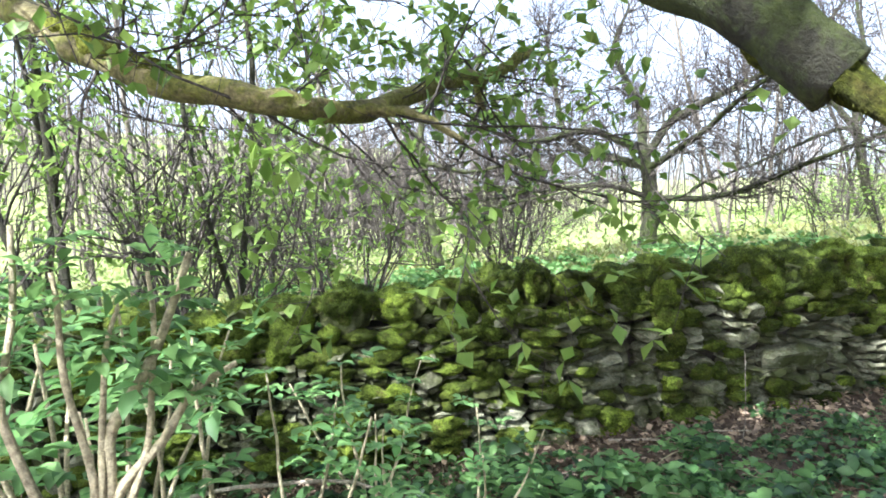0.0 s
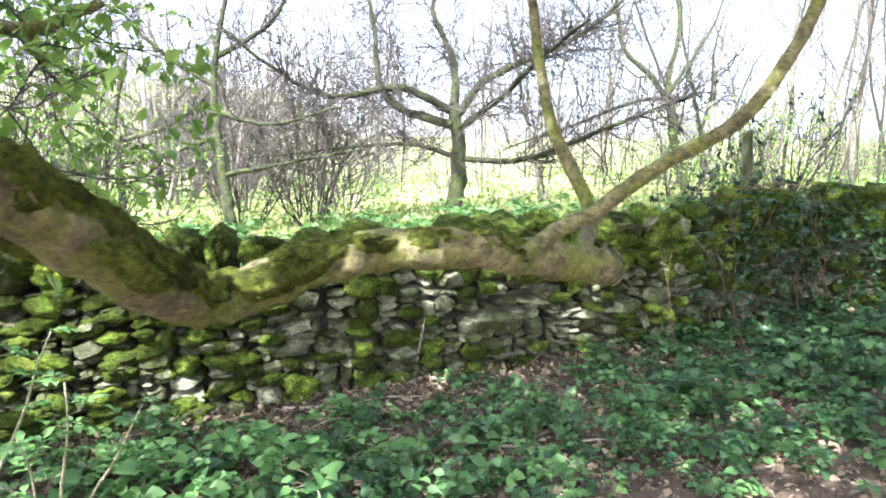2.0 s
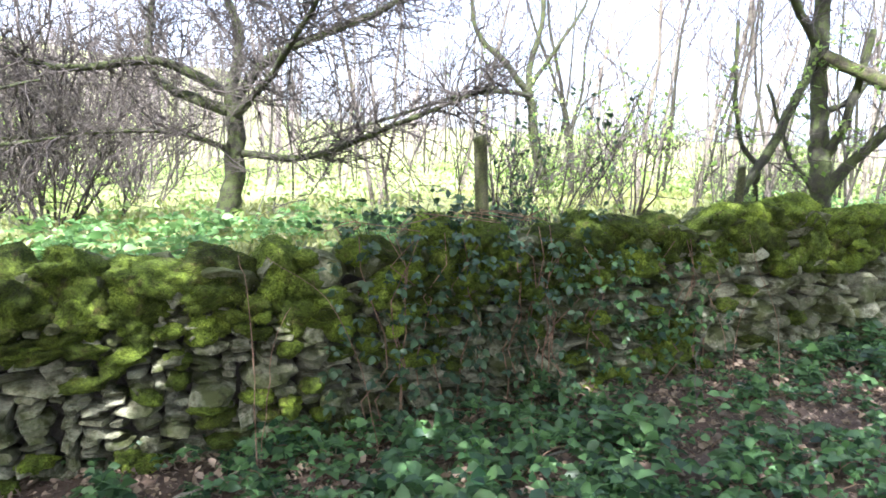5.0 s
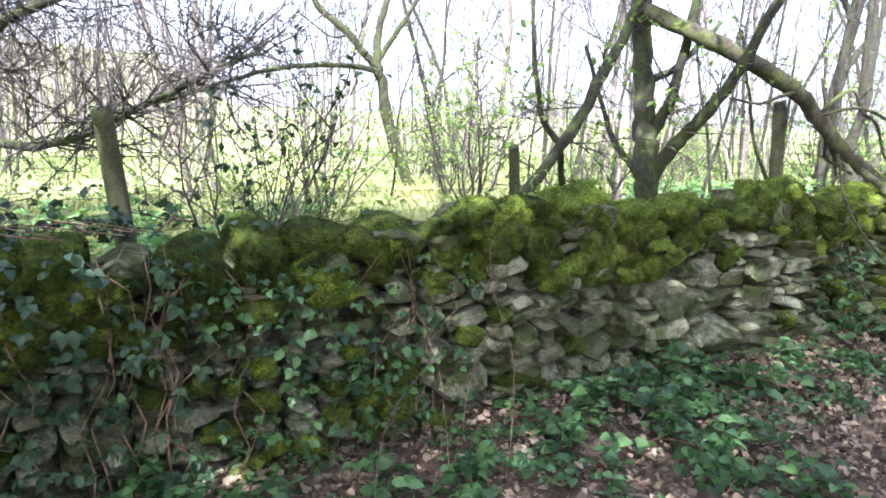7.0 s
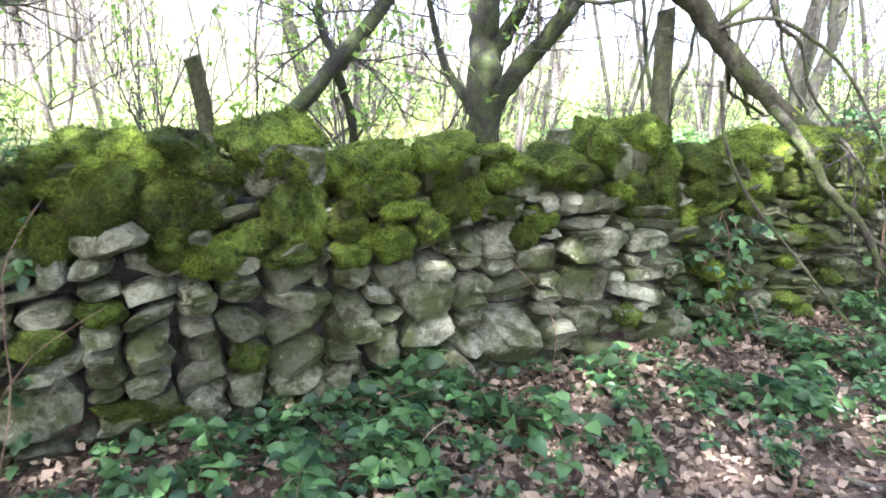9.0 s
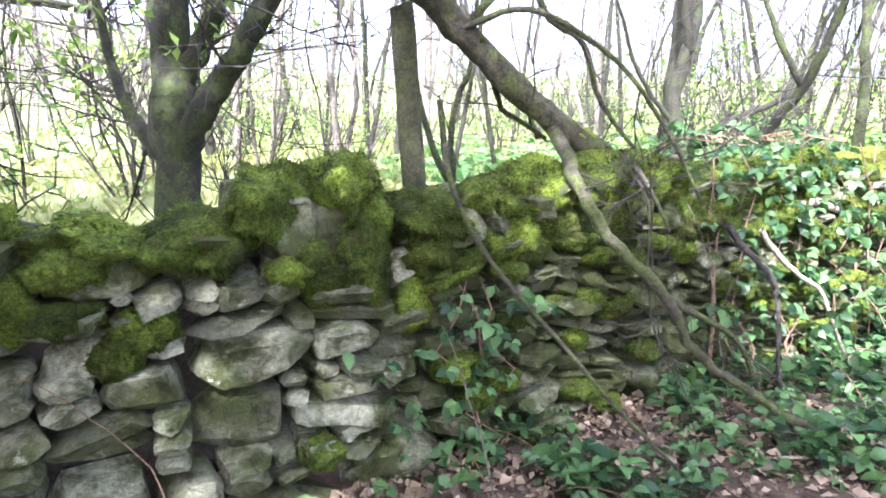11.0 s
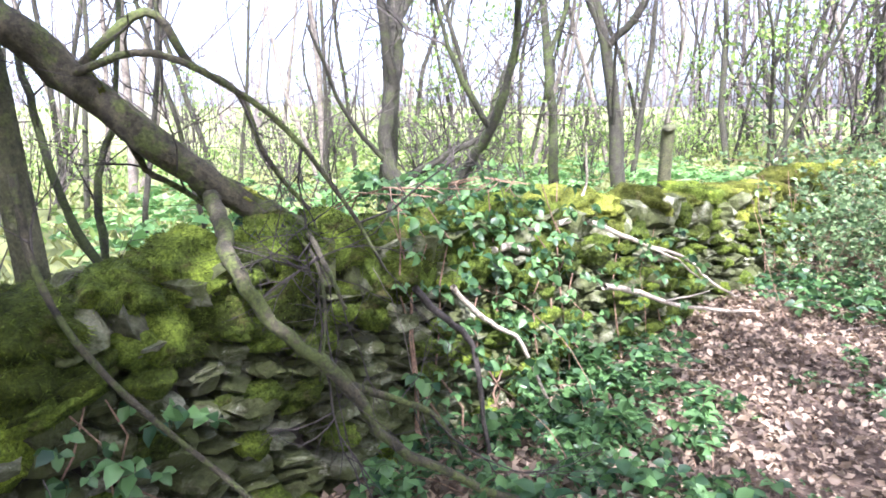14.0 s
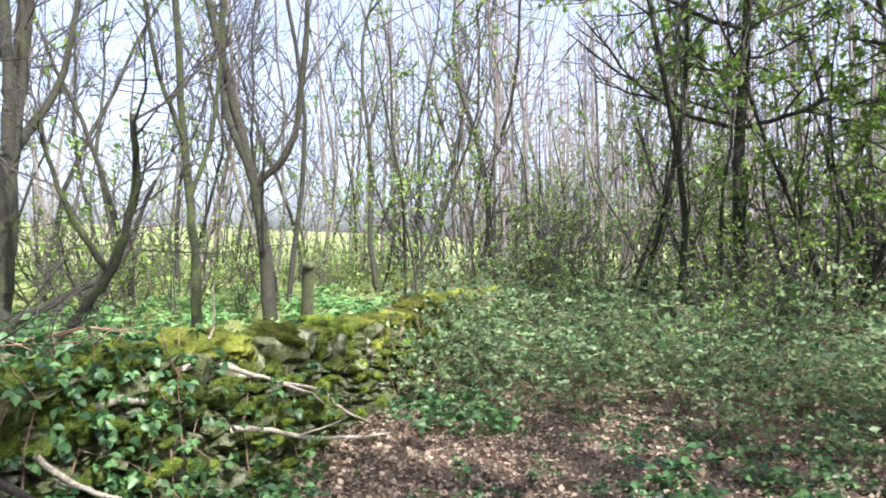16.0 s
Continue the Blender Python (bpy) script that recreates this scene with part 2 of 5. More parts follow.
# ---- geometry helpers ----
class Geo:
    """Collects vertices and faces for one mesh."""

    def __init__(self):
        self.v, self.f = [], []

    def tube(self, pts, rads, n=6, wob=0.0, rng=None, cap=True):
        pts = [Vector(p) for p in pts]
        base = len(self.v)
        side = None
        for i, p in enumerate(pts):
            d = (pts[min(i + 1, len(pts) - 1)] - pts[max(i - 1, 0)]).normalized()
            if side is None:
                side = d.orthogonal().normalized()
            side = (side - d * side.dot(d))
            side = side.normalized() if side.length > 1e-6 else d.orthogonal().normalized()
            up = d.cross(side)
            for k in range(n):
                a = 2 * math.pi * k / n
                r = rads[i] * (1 + (rng.uniform(-wob, wob) if wob else 0))
                self.v.append(p + (side * math.cos(a) + up * math.sin(a)) * r)
        for i in range(len(pts) - 1):
            for k in range(n):
                a, b = base + i * n + k, base + i * n + (k + 1) % n
                self.f.append((a, b, b + n, a + n))
        if cap:
            self.f.append(tuple(base + (len(pts) - 1) * n + k for k in range(n)))

    def leaf(self, p, d, up, length, width, fold=0.25, tip=0.3):
        """A folded pointed leaf of four faces."""
        d = d.normalized()
        s = d.cross(up)
        s = s.normalized() if s.length > 1e-5 else d.orthogonal().normalized()
        u = s.cross(d)
        b = len(self.v)
        mid = p + d * length * 0.55 + u * length * 0.06
        lift = u * width * fold
        self.v += [p, p + d * length * 0.35 + s * width * 0.5 + lift, mid, p + d * length * 0.35 - s * width * 0.5 + lift,
                   p + d * length - u * length * tip * 0.4, p + d * length * 0.7 + s * width * 0.38 + lift * 0.7, p + d * length * 0.7 - s * width * 0.38 + lift * 0.7]
        self.f += [(b, b + 1, b + 2), (b, b + 2, b + 3), (b + 1, b + 5, b + 4, b + 2), (b + 2, b + 4, b + 6, b + 3)]

    def small_leaf(self, p, d, up, length, width):
        """A leaf of two faces folded along its rib."""
        d = d.normalized()
        s = d.cross(up)
        s = s.normalized() if s.length > 1e-5 else d.orthogonal().normalized()
        u = s.cross(d)
        b = len(self.v)
        q = p + d * length * 0.45 + u * width * 0.2
        self.v += [p, q + s * width * 0.5, p + d * length, q - s * width * 0.5]
        self.f += [(b, b + 1, b + 2), (b, b + 2, b + 3)]

    def add(self, verts, faces, m=None):
        b = len(self.v)
        self.v += [m @ v for v in verts] if m is not None else list(verts)
        self.f += [tuple(b + i for i in f) for f in faces]

    def mesh(self, name, material, smooth=True):
        me = bpy.data.meshes.new(name)
        me.from_pydata([tuple(v) for v in self.v], [], self.f)
        me.materials.append(material)
        if smooth:
            me.polygons.foreach_set("use_smooth", [True] * len(me.polygons))
        me.update()
        return me


def part(name, geo, material, parent, label="", smooth=True):
    """Links a Geo (or a ready mesh) as one mesh object under a thing or part."""
    me = geo.mesh(name, material, smooth) if isinstance(geo, Geo) else geo
    ob = new(name, me)
    ob.parent = parent
    return tagged(ob, label)


def thing(name, label, category, group="", at=(0, 0, 0), kind=""):
    ob = new(name)
    ob.location = at
    return tagged(ob, label, category, group, kind)


def spline(pts, k=4):
    """Catmull-Rom through the points."""
    p = [Vector(q) for q in pts]
    p = [p[0] * 2 - p[1]] + p + [p[-1] * 2 - p[-2]]
    out = []
    for i in range(1, len(p) - 2):
        for j in range(k):
            t = j / k
            a, b, c, d = p[i - 1], p[i], p[i + 1], p[i + 2]
            out.append(0.5 * (2 * b + (c - a) * t + (2 * a - 5 * b + 4 * c - d) * t * t + (3 * b - a - 3 * c + d) * t ** 3))
    return out + [p[-2]]


def taper(n, a, b):
    return [a + (b - a) * i / (n - 1) for i in range(n)]


def rand_dir(rng):
    return Vector((rng.gauss(0, 1), rng.gauss(0, 1), rng.gauss(0, 1))).normalized()


def shoot(geo, rng, p, d, length, r, depth, n_child, sides, up=0.1, leaves=None, leaf_size=0.05, wander=0.25, spread=0.8):
    """A wandering shoot with side shoots."""
    segs = 5 if depth >= 2 else (3 if depth == 1 else 2)
    pts, q, dd = [p.copy()], p.copy(), d.normalized()
    for i in range(segs):
        dd = (dd + rand_dir(rng) * wander + Vector((0, 0, up))).normalized()
        q = q + dd * length / segs
        pts.append(q.copy())
    geo.tube(pts, taper(len(pts), r, r * 0.35), sides, cap=False)
    if depth > 0:
        for i in range(n_child):
            s = rng.uniform(0.2, 1.0) * segs
            k = min(int(s), segs - 1)
            at = pts[k].lerp(pts[k + 1], s - k)
            along = (pts[k + 1] - pts[k]).normalized()
            cd = (along * 0.7 + rand_dir(rng) * spread).normalized()
            shoot(geo, rng, at, cd, length * rng.uniform(0.35, 0.6), r * 0.58, depth - 1, max(2, n_child - 1), 3, up, leaves, leaf_size, wander, spread)
    elif leaves is not None:
        for q in pts[1:]:
            for j in range(2):
                leaves.small_leaf(q, rand_dir(rng) + Vector((0, 0, -0.2)), Vector((0, 0, 1)) + rand_dir(rng) * 0.5, leaf_size * rng.uniform(0.7, 1.3), leaf_size * 0.65)


# ---- the lie of the land ----
def lerp_table(x, xs, ys):
    return float(np.interp(x, xs, ys))


def wall_y(x):
    """Foot of the wall's near face."""
    return 4.02 + 0.225 * x - 0.0045 * x * x if x < 22 else wall_y(21.999) + 0.03 * (x - 22)


def near_z(x):
    return lerp_table(x, (-30, -6, 0, 3.5, 6, 8.5, 11, 14, 20, 60), (-0.6, -0.2, 0.02, 0.2, 0.34, 0.48, 0.57, 0.52, 0.5, 0.6))


def top_z(x):
    """Top of the coping."""
    return lerp_table(x, (-7, -1.9, -0.2, 1.5, 3.5, 5, 6.3, 8, 9.5, 11.6, 13.5, 15, 17, 26), (0.85, 0.98, 1.1, 1.17, 1.2, 1.33, 1.42, 1.49, 1.54, 1.56, 1.45, 1.34, 1.36, 1.2))


def ground_z(x, y):
    s = y - wall_y(x)
    n = noise.noise((x * 0.5, y * 0.5, 1.0)) * 0.07 + noise.noise((x * 1.9, y * 1.9, 4.0)) * 0.035
    near = near_z(x) - 0.02 * max(0, min(-s, 8)) + 0.05 * math.exp(-max(0, -s) * 2.5)
    if s <= 0.1:
        return near + n * min(1, 0.4 + abs(s))
    back = near_z(x) + 0.62 + 0.012 * min(s, 60) + lerp_table(s, (30, 70, 160, 400), (0, 1.2, 7, 22)) + lerp_table(s, (22, 50, 110, 300), (0, 1.5, 8, 20)) * lerp_table(x, (-25, 8), (1, 0))
    k = min(1, max(0, (s - 0.1) / 0.4))
    return near + (back - near) * k + n * (1 + 0.03 * max(0, s))


def axis(lo, hi, fine_lo, fine_hi, fine):
    a = list(np.arange(fine_lo, fine_hi, fine))
    step, v, w = fine, fine_lo, fine_hi
    left, right = [], []
    while v > lo:
        step *= 1.22
        v -= step
        left.append(v)
    step = fine
    while w < hi:
        right.append(w)
        step *= 1.22
        w += step
    return left[::-1] + a + right


xs, ys = axis(-600, 600, -8, 26, 0.22), axis(-600, 600, -3, 14, 0.2)
gv = [(x, y, ground_z(x, y)) for y in ys for x in xs]
gf = [(j * len(xs) + i, j * len(xs) + i + 1, (j + 1) * len(xs) + i + 1, (j + 1) * len(xs) + i) for j in range(len(ys) - 1) for i in range(len(xs) - 1)]
gm = bpy.data.meshes.new("ground")
gm.from_pydata(gv, [], gf)
gm.materials.append(GROUND)
gm.polygons.foreach_set("use_smooth", [True] * len(gf))
field = gm.attributes.new("meadow", "FLOAT", "POINT")
field.data.foreach_set("value", [min(1.0, max(0.0, (y - wall_y(x) - 0.3) * 1.5, (x - 16.5) * 0.5)) if x > -40 else 1.0 for x, y, z in gv])
tagged(new("ground", gm), "uneven woodland floor of brown leaf mould, green beyond the wall", "ground", kind="structure")


# ---- the dry stone wall ----
rng = random.Random(7)
X0, X1 = -6.0, 20.0
COPE = 0.24


def face_point(x, z, out=0.0):
    """On the wall's leaning near face, pushed out towards the walker."""
    b = near_z(x)
    slope = 0.225 - 0.009 * min(x, 22)
    n = Vector((slope, -1, 0)).normalized()
    return Vector((x, wall_y(x) + 0.12 * (z - b), z)) + n * out


def heading(x):
    return math.atan(0.225 - 0.009 * min(x, 22))


# recessed core, coloured dark so the gaps between stones look shaded
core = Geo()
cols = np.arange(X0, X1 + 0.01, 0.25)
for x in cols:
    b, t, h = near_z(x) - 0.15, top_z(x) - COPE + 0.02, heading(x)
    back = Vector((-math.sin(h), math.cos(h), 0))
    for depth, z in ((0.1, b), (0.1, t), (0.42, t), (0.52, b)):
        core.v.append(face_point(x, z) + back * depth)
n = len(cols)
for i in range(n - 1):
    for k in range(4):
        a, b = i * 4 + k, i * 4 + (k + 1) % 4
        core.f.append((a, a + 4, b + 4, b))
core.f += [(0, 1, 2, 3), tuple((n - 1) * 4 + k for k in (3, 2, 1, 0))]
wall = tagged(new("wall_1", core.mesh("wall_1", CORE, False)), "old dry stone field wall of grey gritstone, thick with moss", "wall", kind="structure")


def stone_shape(seed):
    """A rough unit stone: an uneven outline, a chipped rim and a broken face."""
    r = random.Random(seed)
    k = r.choice((7, 8, 8, 9))
    outline = []
    for i in range(k):
        a = 2 * math.pi * (i + r.uniform(-0.25, 0.25)) / k
        c, s = math.cos(a), math.sin(a)
        q = 1 / max((abs(c) ** 3.2 + abs(s) ** 3.2) ** (1 / 3.2), 0.3)
        q *= r.uniform(0.78, 1.08)
        outline.append((0.5 * c * q, 0.5 * s * q))
    tx, tz = r.uniform(-0.25, 0.25), r.uniform(-0.3, 0.3)
    v = [Vector((x, 0.5, z)) for x, z in outline]
    v += [Vector((x, -0.3 + tx * x + tz * z + r.uniform(-0.06, 0.06), z)) for x, z in outline]
    cx, cz = r.uniform(-0.08, 0.08), r.uniform(-0.08, 0.08)
    v += [Vector((x * 0.78 + cx, -0.5 + tx * x + tz * z + r.uniform(-0.07, 0.07), z * 0.74 + cz)) for x, z in outline]
    f = []
    for ring in (0, 1):
        for i in range(k):
            a, b = ring * k + i, ring * k + (i + 1) % k
            f.append((a, b, b + k, a + k))
    f.append(tuple(2 * k + i for i in range(k)))
    return v, f


SHAPES = [stone_shape(s) for s in range(36)]
stone_meshes = []
for v, f in SHAPES:
    g = Geo()
    g.add(v, f)
    stone_meshes.append(g.mesh("stone", STONE, False))

cope_meshes = []
for v, f in SHAPES[:12]:
    g = Geo()
    g.add(v, f)
    cope_meshes.append(g.mesh("coping_stone", COPESTONE, False))

# rubble is laid in a fine grid: each stone takes the first free place
CELL = 0.022
NX, NZ = int((X1 - X0) / CELL), int(1.6 / CELL)
free = np.ones((NX, NZ), bool)
for i in range(NX):
    x = X0 + i * CELL
    free[i, int((top_z(x) - COPE - near_z(x) + 0.06) / CELL):] = False
laid = []


def lay(i, j, w, h):
    free[i:i + w, j:j + h] = False
    laid.append((X0 + (i + w / 2) * CELL, (j + h / 2) * CELL, w * CELL, h * CELL))


for x, z, w, h in ((2.44, 0.4, 0.52, 0.2), (8.75, 0.22, 0.3, 0.26), (8.35, 0.12, 0.5, 0.2), (6.9, 0.25, 0.34, 0.2), (9.15, 0.4, 0.3, 0.22)):
    i, j, w, h = int((x - w / 2 - X0) / CELL), int((z - h / 2) / CELL), int(w / CELL), int(h / CELL)
    lay(i, j, w, h)
for j in range(NZ):
    i = 0
    while i < NX - 3:
        if not free[i, j]:
            i += 1
            continue
        big = rng.random() < (0.3 if 6.8 < X0 + i * CELL < 9.6 else 0.16)
        w = int(rng.uniform(0.2, 0.45) / CELL) if big else int(rng.triangular(0.09, 0.36, 0.17) / CELL)
        h = int(rng.uniform(0.08, 0.18) / CELL) if big else int(rng.triangular(0.045, 0.14, 0.075) / CELL)
        if X0 + i * CELL < 6.4 or X0 + i * CELL > 9.8:
            w, h = int(w * 0.72), int(h * 0.72)
        w, h = max(w, h, 3), max(h, 2)
        ww = 0
        while ww < w and i + ww < NX and free[i + ww, j]:
            ww += 1
        hh = 1
        while hh < h and j + hh < NZ and free[i:i + ww, j + hh].all():
            hh += 1
        hh = min(hh, max(2, int(ww * 0.75)))
        lay(i, j, max(ww, 1), hh)
        i += ww

rest, damp, placed = Geo(), Geo(), 0
mossy_spots = []
for order, (x, dz, w, h) in enumerate(laid):
    if w < 0.055:
        continue
    z = near_z(x) + dz - 0.02 + rng.gauss(0, 0.008)
    v, f = SHAPES[(k := rng.randrange(36))]
    out = rng.gauss(0.0, 0.028) if h > 0.06 else -0.02
    dip = -0.2 if 6.6 < x < 9.2 else -0.07
    m = Matrix.LocRotScale(face_point(x, z, out - 0.06), Euler((rng.gauss(0, 0.14), 0.0 if order < 2 else rng.gauss(dip, 0.12), heading(x) + rng.gauss(0, 0.14))), (w * 1.06, 0.24, max(h, 0.045) * 1.05))
    if 6.6 < x < 9.7 and placed < 300:
        ob = new("stone", stone_meshes[k])
        ob.parent, ob.matrix_local = wall, m
        placed += 1
    else:
        (damp if x > 9.7 else rest).add(v, f, m)
    rel = dz / (top_z(x) - COPE - near_z(x))
    chance = 0.42 if x < 2.3 else (0.22 if x < 7.0 else 0.08)
    if rel > 0.82:
        chance = max(chance, 0.4)
    if x > 9.3:
        chance = max(chance, 0.3)
    if rng.random() < chance and w > 0.09 and order > 4 and not (abs(x - 2.44) < 0.45 and abs(dz - 0.4) < 0.2):
        mossy_spots.append((x, z, w, h))
rubble = part("rubble", rest, STONE, wall, "grey gritstone rubble", False)
part("rubble", damp, COPESTONE, wall, "damp algae-stained gritstone rubble", False)
tagged(rubble, kind="stuff")


def moss_shape(seed, blades=900, mat=MOSS, droop=0.35):
    """A lumpy unit cushion with a fuzz of fine shoots."""
    r = random.Random(seed)
    bm = bmesh.new()
    bmesh.ops.create_icosphere(bm, subdivisions=3, radius=0.5)
    for v in bm.verts:
        d = v.co.normalized()
        k = 1 + 0.4 * noise.noise(d * 1.6 + Vector((seed * 7.1, 0, 0))) + 0.28 * noise.noise(d * 3.6 + Vector((0, seed * 3.3, 0))) + 0.15 * noise.noise(d * 8.0 + Vector((0, 0, seed * 5.1)))
        v.co = d * 0.5 * k
    g = Geo()
    g.v = [v.co.copy() for v in bm.verts]
    g.f = [tuple(v.index for v in f.verts) for f in bm.faces]
    fs = [([v.co.copy() for v in f.verts], f.normal.copy()) for f in bm.faces]
    for i in range(blades):
        (a, b, c), nrm = r.choice(fs)
        s, t = r.random(), r.random()
        if s + t > 1:
            s, t = 1 - s, 1 - t
        p = a + (b - a) * s + (c - a) * t - nrm * 0.015
        d = (nrm + rand_dir(r) * 0.7 + Vector((0, 0, -droop))).normalized()
        side = d.cross(rand_dir(r)).normalized() * 0.011
        k = len(g.v)
        g.v += [p - side, p + side, p + d * r.uniform(0.04, 0.14)]
        g.f.append((k, k + 1, k + 2))
    bm.free()
    return g.mesh("moss_cushion", mat)


moss_meshes = [moss_shape(s, 1300) for s in range(10)]
small_moss = [moss_shape(s + 20, 380) for s in range(10)]
gold_moss = [moss_shape(s + 40, 500, GOLD_MOSS) for s in range(5)]


def cushion(p, size, rz, shapes=moss_meshes, tilt=0.0):
    ob = new("moss_cushion", rng.choice(shapes))
    ob.parent = wall
    ob.matrix_local = Matrix.LocRotScale(p, Euler((tilt + rng.gauss(0, 0.15), rng.gauss(0, 0.15), rz + rng.gauss(0, 0.3))), size)
    return ob


first_moss = True
for x, z, w, h in mossy_spots:
    k = 1.25 if x < 3 else 1.05
    ob = cushion(face_point(x, z, 0.045), (w * k, 0.13 * rng.uniform(0.8, 1.3), max(h * k, 0.07) * rng.uniform(1.0, 1.4)), heading(x), small_moss)
    if first_moss:
        tagged(ob, "yellow-green moss cushion")
        first_moss = False

# coping: rough blocks set across the top, nearly all of them under moss
x = X0
while x < X1:
    w = rng.uniform(0.2, 0.4)
    xc = x + w / 2
    h = COPE + rng.uniform(-0.05, 0.04) + (0.1 if rng.random() < 0.05 or abs(xc - 9.45) < 0.2 or abs(xc - 7.75) < 0.15 else 0)
    zc = top_z(xc) - COPE + h / 2
    p = face_point(xc, zc, -0.21 + rng.gauss(0, 0.02))
    ob = new("coping_stone", cope_meshes[rng.randrange(12)])
    ob.parent = wall
    ob.matrix_local = Matrix.LocRotScale(p, Euler((rng.gauss(0, 0.06), rng.gauss(0, 0.12), heading(xc) + rng.gauss(0, 0.1))), (w * 1.02, 0.46, h))
    bare = rng.random() < (0.04 if xc < 12.6 else 0.2)
    gold = gold_moss if xc > 12.4 and rng.random() < 0.9 else moss_meshes
    if xc > 12.5:
        if not bare:
            cushion(p + Vector((0, -0.05, h * 0.4)), (w * rng.uniform(0.9, 1.1), 0.46, h * rng.uniform(0.55, 0.85)), heading(xc), gold)
        if rng.random() < 0.35:
            cushion(face_point(xc + rng.gauss(0, 0.05), zc - h * rng.uniform(-0.2, 0.5), 0.015), (w * rng.uniform(0.3, 0.6), 0.12, h * rng.uniform(0.5, 0.9)), heading(xc), gold)
    elif not bare:
        cushion(p + Vector((0, -0.06, h * 0.2)), (w * rng.uniform(0.98, 1.12), 0.5, h * rng.uniform(0.85, 1.05)), heading(xc), gold)
        if rng.random() < 0.75:
            cushion(face_point(xc + rng.gauss(0, 0.04), zc - h * rng.uniform(0.1, 0.5), 0.02), (w * rng.uniform(0.6, 0.95), rng.uniform(0.13, 0.2), h * rng.uniform(0.6, 1.1)), heading(xc))
    for i in range(rng.choice((2, 3, 3, 4)) if xc < 8.6 else rng.choice((1, 2, 3)) if xc < 12.5 else 0):
        fx = xc + rng.uniform(-0.5, 0.5) * w
        cushion(face_point(fx, zc + rng.uniform(-0.26, 0.1), 0.015), (rng.uniform(0.1, 0.24), rng.uniform(0.12, 0.17), rng.uniform(0.1, 0.22)), heading(xc), rng.choice((moss_meshes, small_moss)))
    x += w * 0.98


# ---- trees ----
rng = random.Random(21)


def woody(name, label, trunk, limbs, material, category="tree", twig_n=26, twig_len=1.0, twig_r=0.008, sides=8, twig_depth=1, leaves=0.0, leaf_mat=None, group="", up=0.05, twig_mat=TWIG):
    """A tree: trunk and limbs as (points, thick end, thin end), with twigs that spring from the limbs."""
    base = Vector(trunk[0][0])
    ob = thing(name, label, category, group, base)
    twigs, lv = Geo(), Geo()
    for kind, (pts, r0, r1, *bare) in [("trunk", trunk)] + [("limb", l) for l in limbs]:
        p = [Vector(q) - base for q in pts]
        path = spline(p, 5)
        path = [q + rand_dir(rng) * (r0 * 0.1 if bare or r0 < 0.02 else r0 * 0.12 + 0.004) for q in path]
        g = Geo()
        g.tube(path, taper(len(path), r0, r1), sides, 0.13, rng)
        part(kind, g, bare[1] if len(bare) > 1 else material, ob)
        if bare or (kind == "trunk" and limbs and r0 > 0.05):
            continue
        length = sum((b - a).length for a, b in zip(path, path[1:]))
        for i in range(int(twig_n * max(0.5, length / 2))):
            s = rng.uniform(0.15, 1.0) * (len(path) - 1)
            k = min(int(s), len(path) - 2)
            at = path[k].lerp(path[k + 1], s - k)
            along = (path[k + 1] - path[k]).normalized()
            shoot(twigs, rng, at, along * 0.5 + rand_dir(rng) * 0.9, twig_len * rng.uniform(0.4, 1.1), twig_r * rng.uniform(0.6, 1.2), twig_depth, 4, 3, up,
                  lv if rng.random() < leaves else None, 0.06, 0.32)
    if twigs.v:
        crown = part("crown", twigs, twig_mat, ob)
    if lv.v:
        part("foliage", lv, leaf_mat or SPRING, crown)
    return ob


def rooted(pts, sink=0.15):
    """Adds a foot in the ground below the first point."""
    x, y, z = pts[0]
    g = ground_z(x, y)
    return [(x - 0.02, y, g - sink), (x, y, (g + z) / 2)] + list(pts) if z - g > 0.15 else [(x, y, g - sink)] + list(pts[1:])


woody("hawthorn_tree", "bare spreading hawthorn with a short trunk and tangled twigs", (rooted([(3.0, 10.06, 0.95), (3.17, 10.08, 1.3), (3.19, 10.15, 1.98), (3.12, 10.23, 2.61)]), 0.15, 0.1), [
    ([(3.15, 10.2, 2.4), (3.61, 10.15, 2.99), (4.46, 9.98, 3.39), (5.07, 9.86, 3.7), (5.72, 9.75, 4.25), (6.1, 9.7, 4.8)], 0.07, 0.015),
    ([(3.25, 10.1, 1.78), (4.14, 9.58, 1.78), (5.25, 8.83, 2.27), (6.0, 8.16, 2.59)], 0.05, 0.02),
    ([(3.12, 10.22, 2.5), (2.31, 10.15, 2.85), (1.35, 9.85, 2.66), (0.62, 9.54, 2.9), (-0.2, 9.2, 3.5)], 0.07, 0.015),
    ([(3.09, 10.2, 2.3), (2.13, 10.7, 2.74), (1.99, 11.37, 3.82), (1.89, 11.49, 4.75)], 0.08, 0.02),
    ([(3.17, 10.14, 1.82), (2.26, 10.07, 2.0), (0.3, 10.02, 1.81)], 0.045, 0.012),
    ([(3.12, 10.23, 2.6), (3.2, 10.6, 3.3), (2.9, 10.9, 4.2), (3.2, 11.0, 5.0)], 0.08, 0.02),
    ([(3.14, 10.2, 2.2), (3.6, 9.3, 2.6), (4.0, 8.3, 3.1), (4.2, 7.4, 3.3)], 0.06, 0.015)], BARK_DARK, twig_n=60, twig_len=1.2, twig_depth=2, twig_r=0.012)
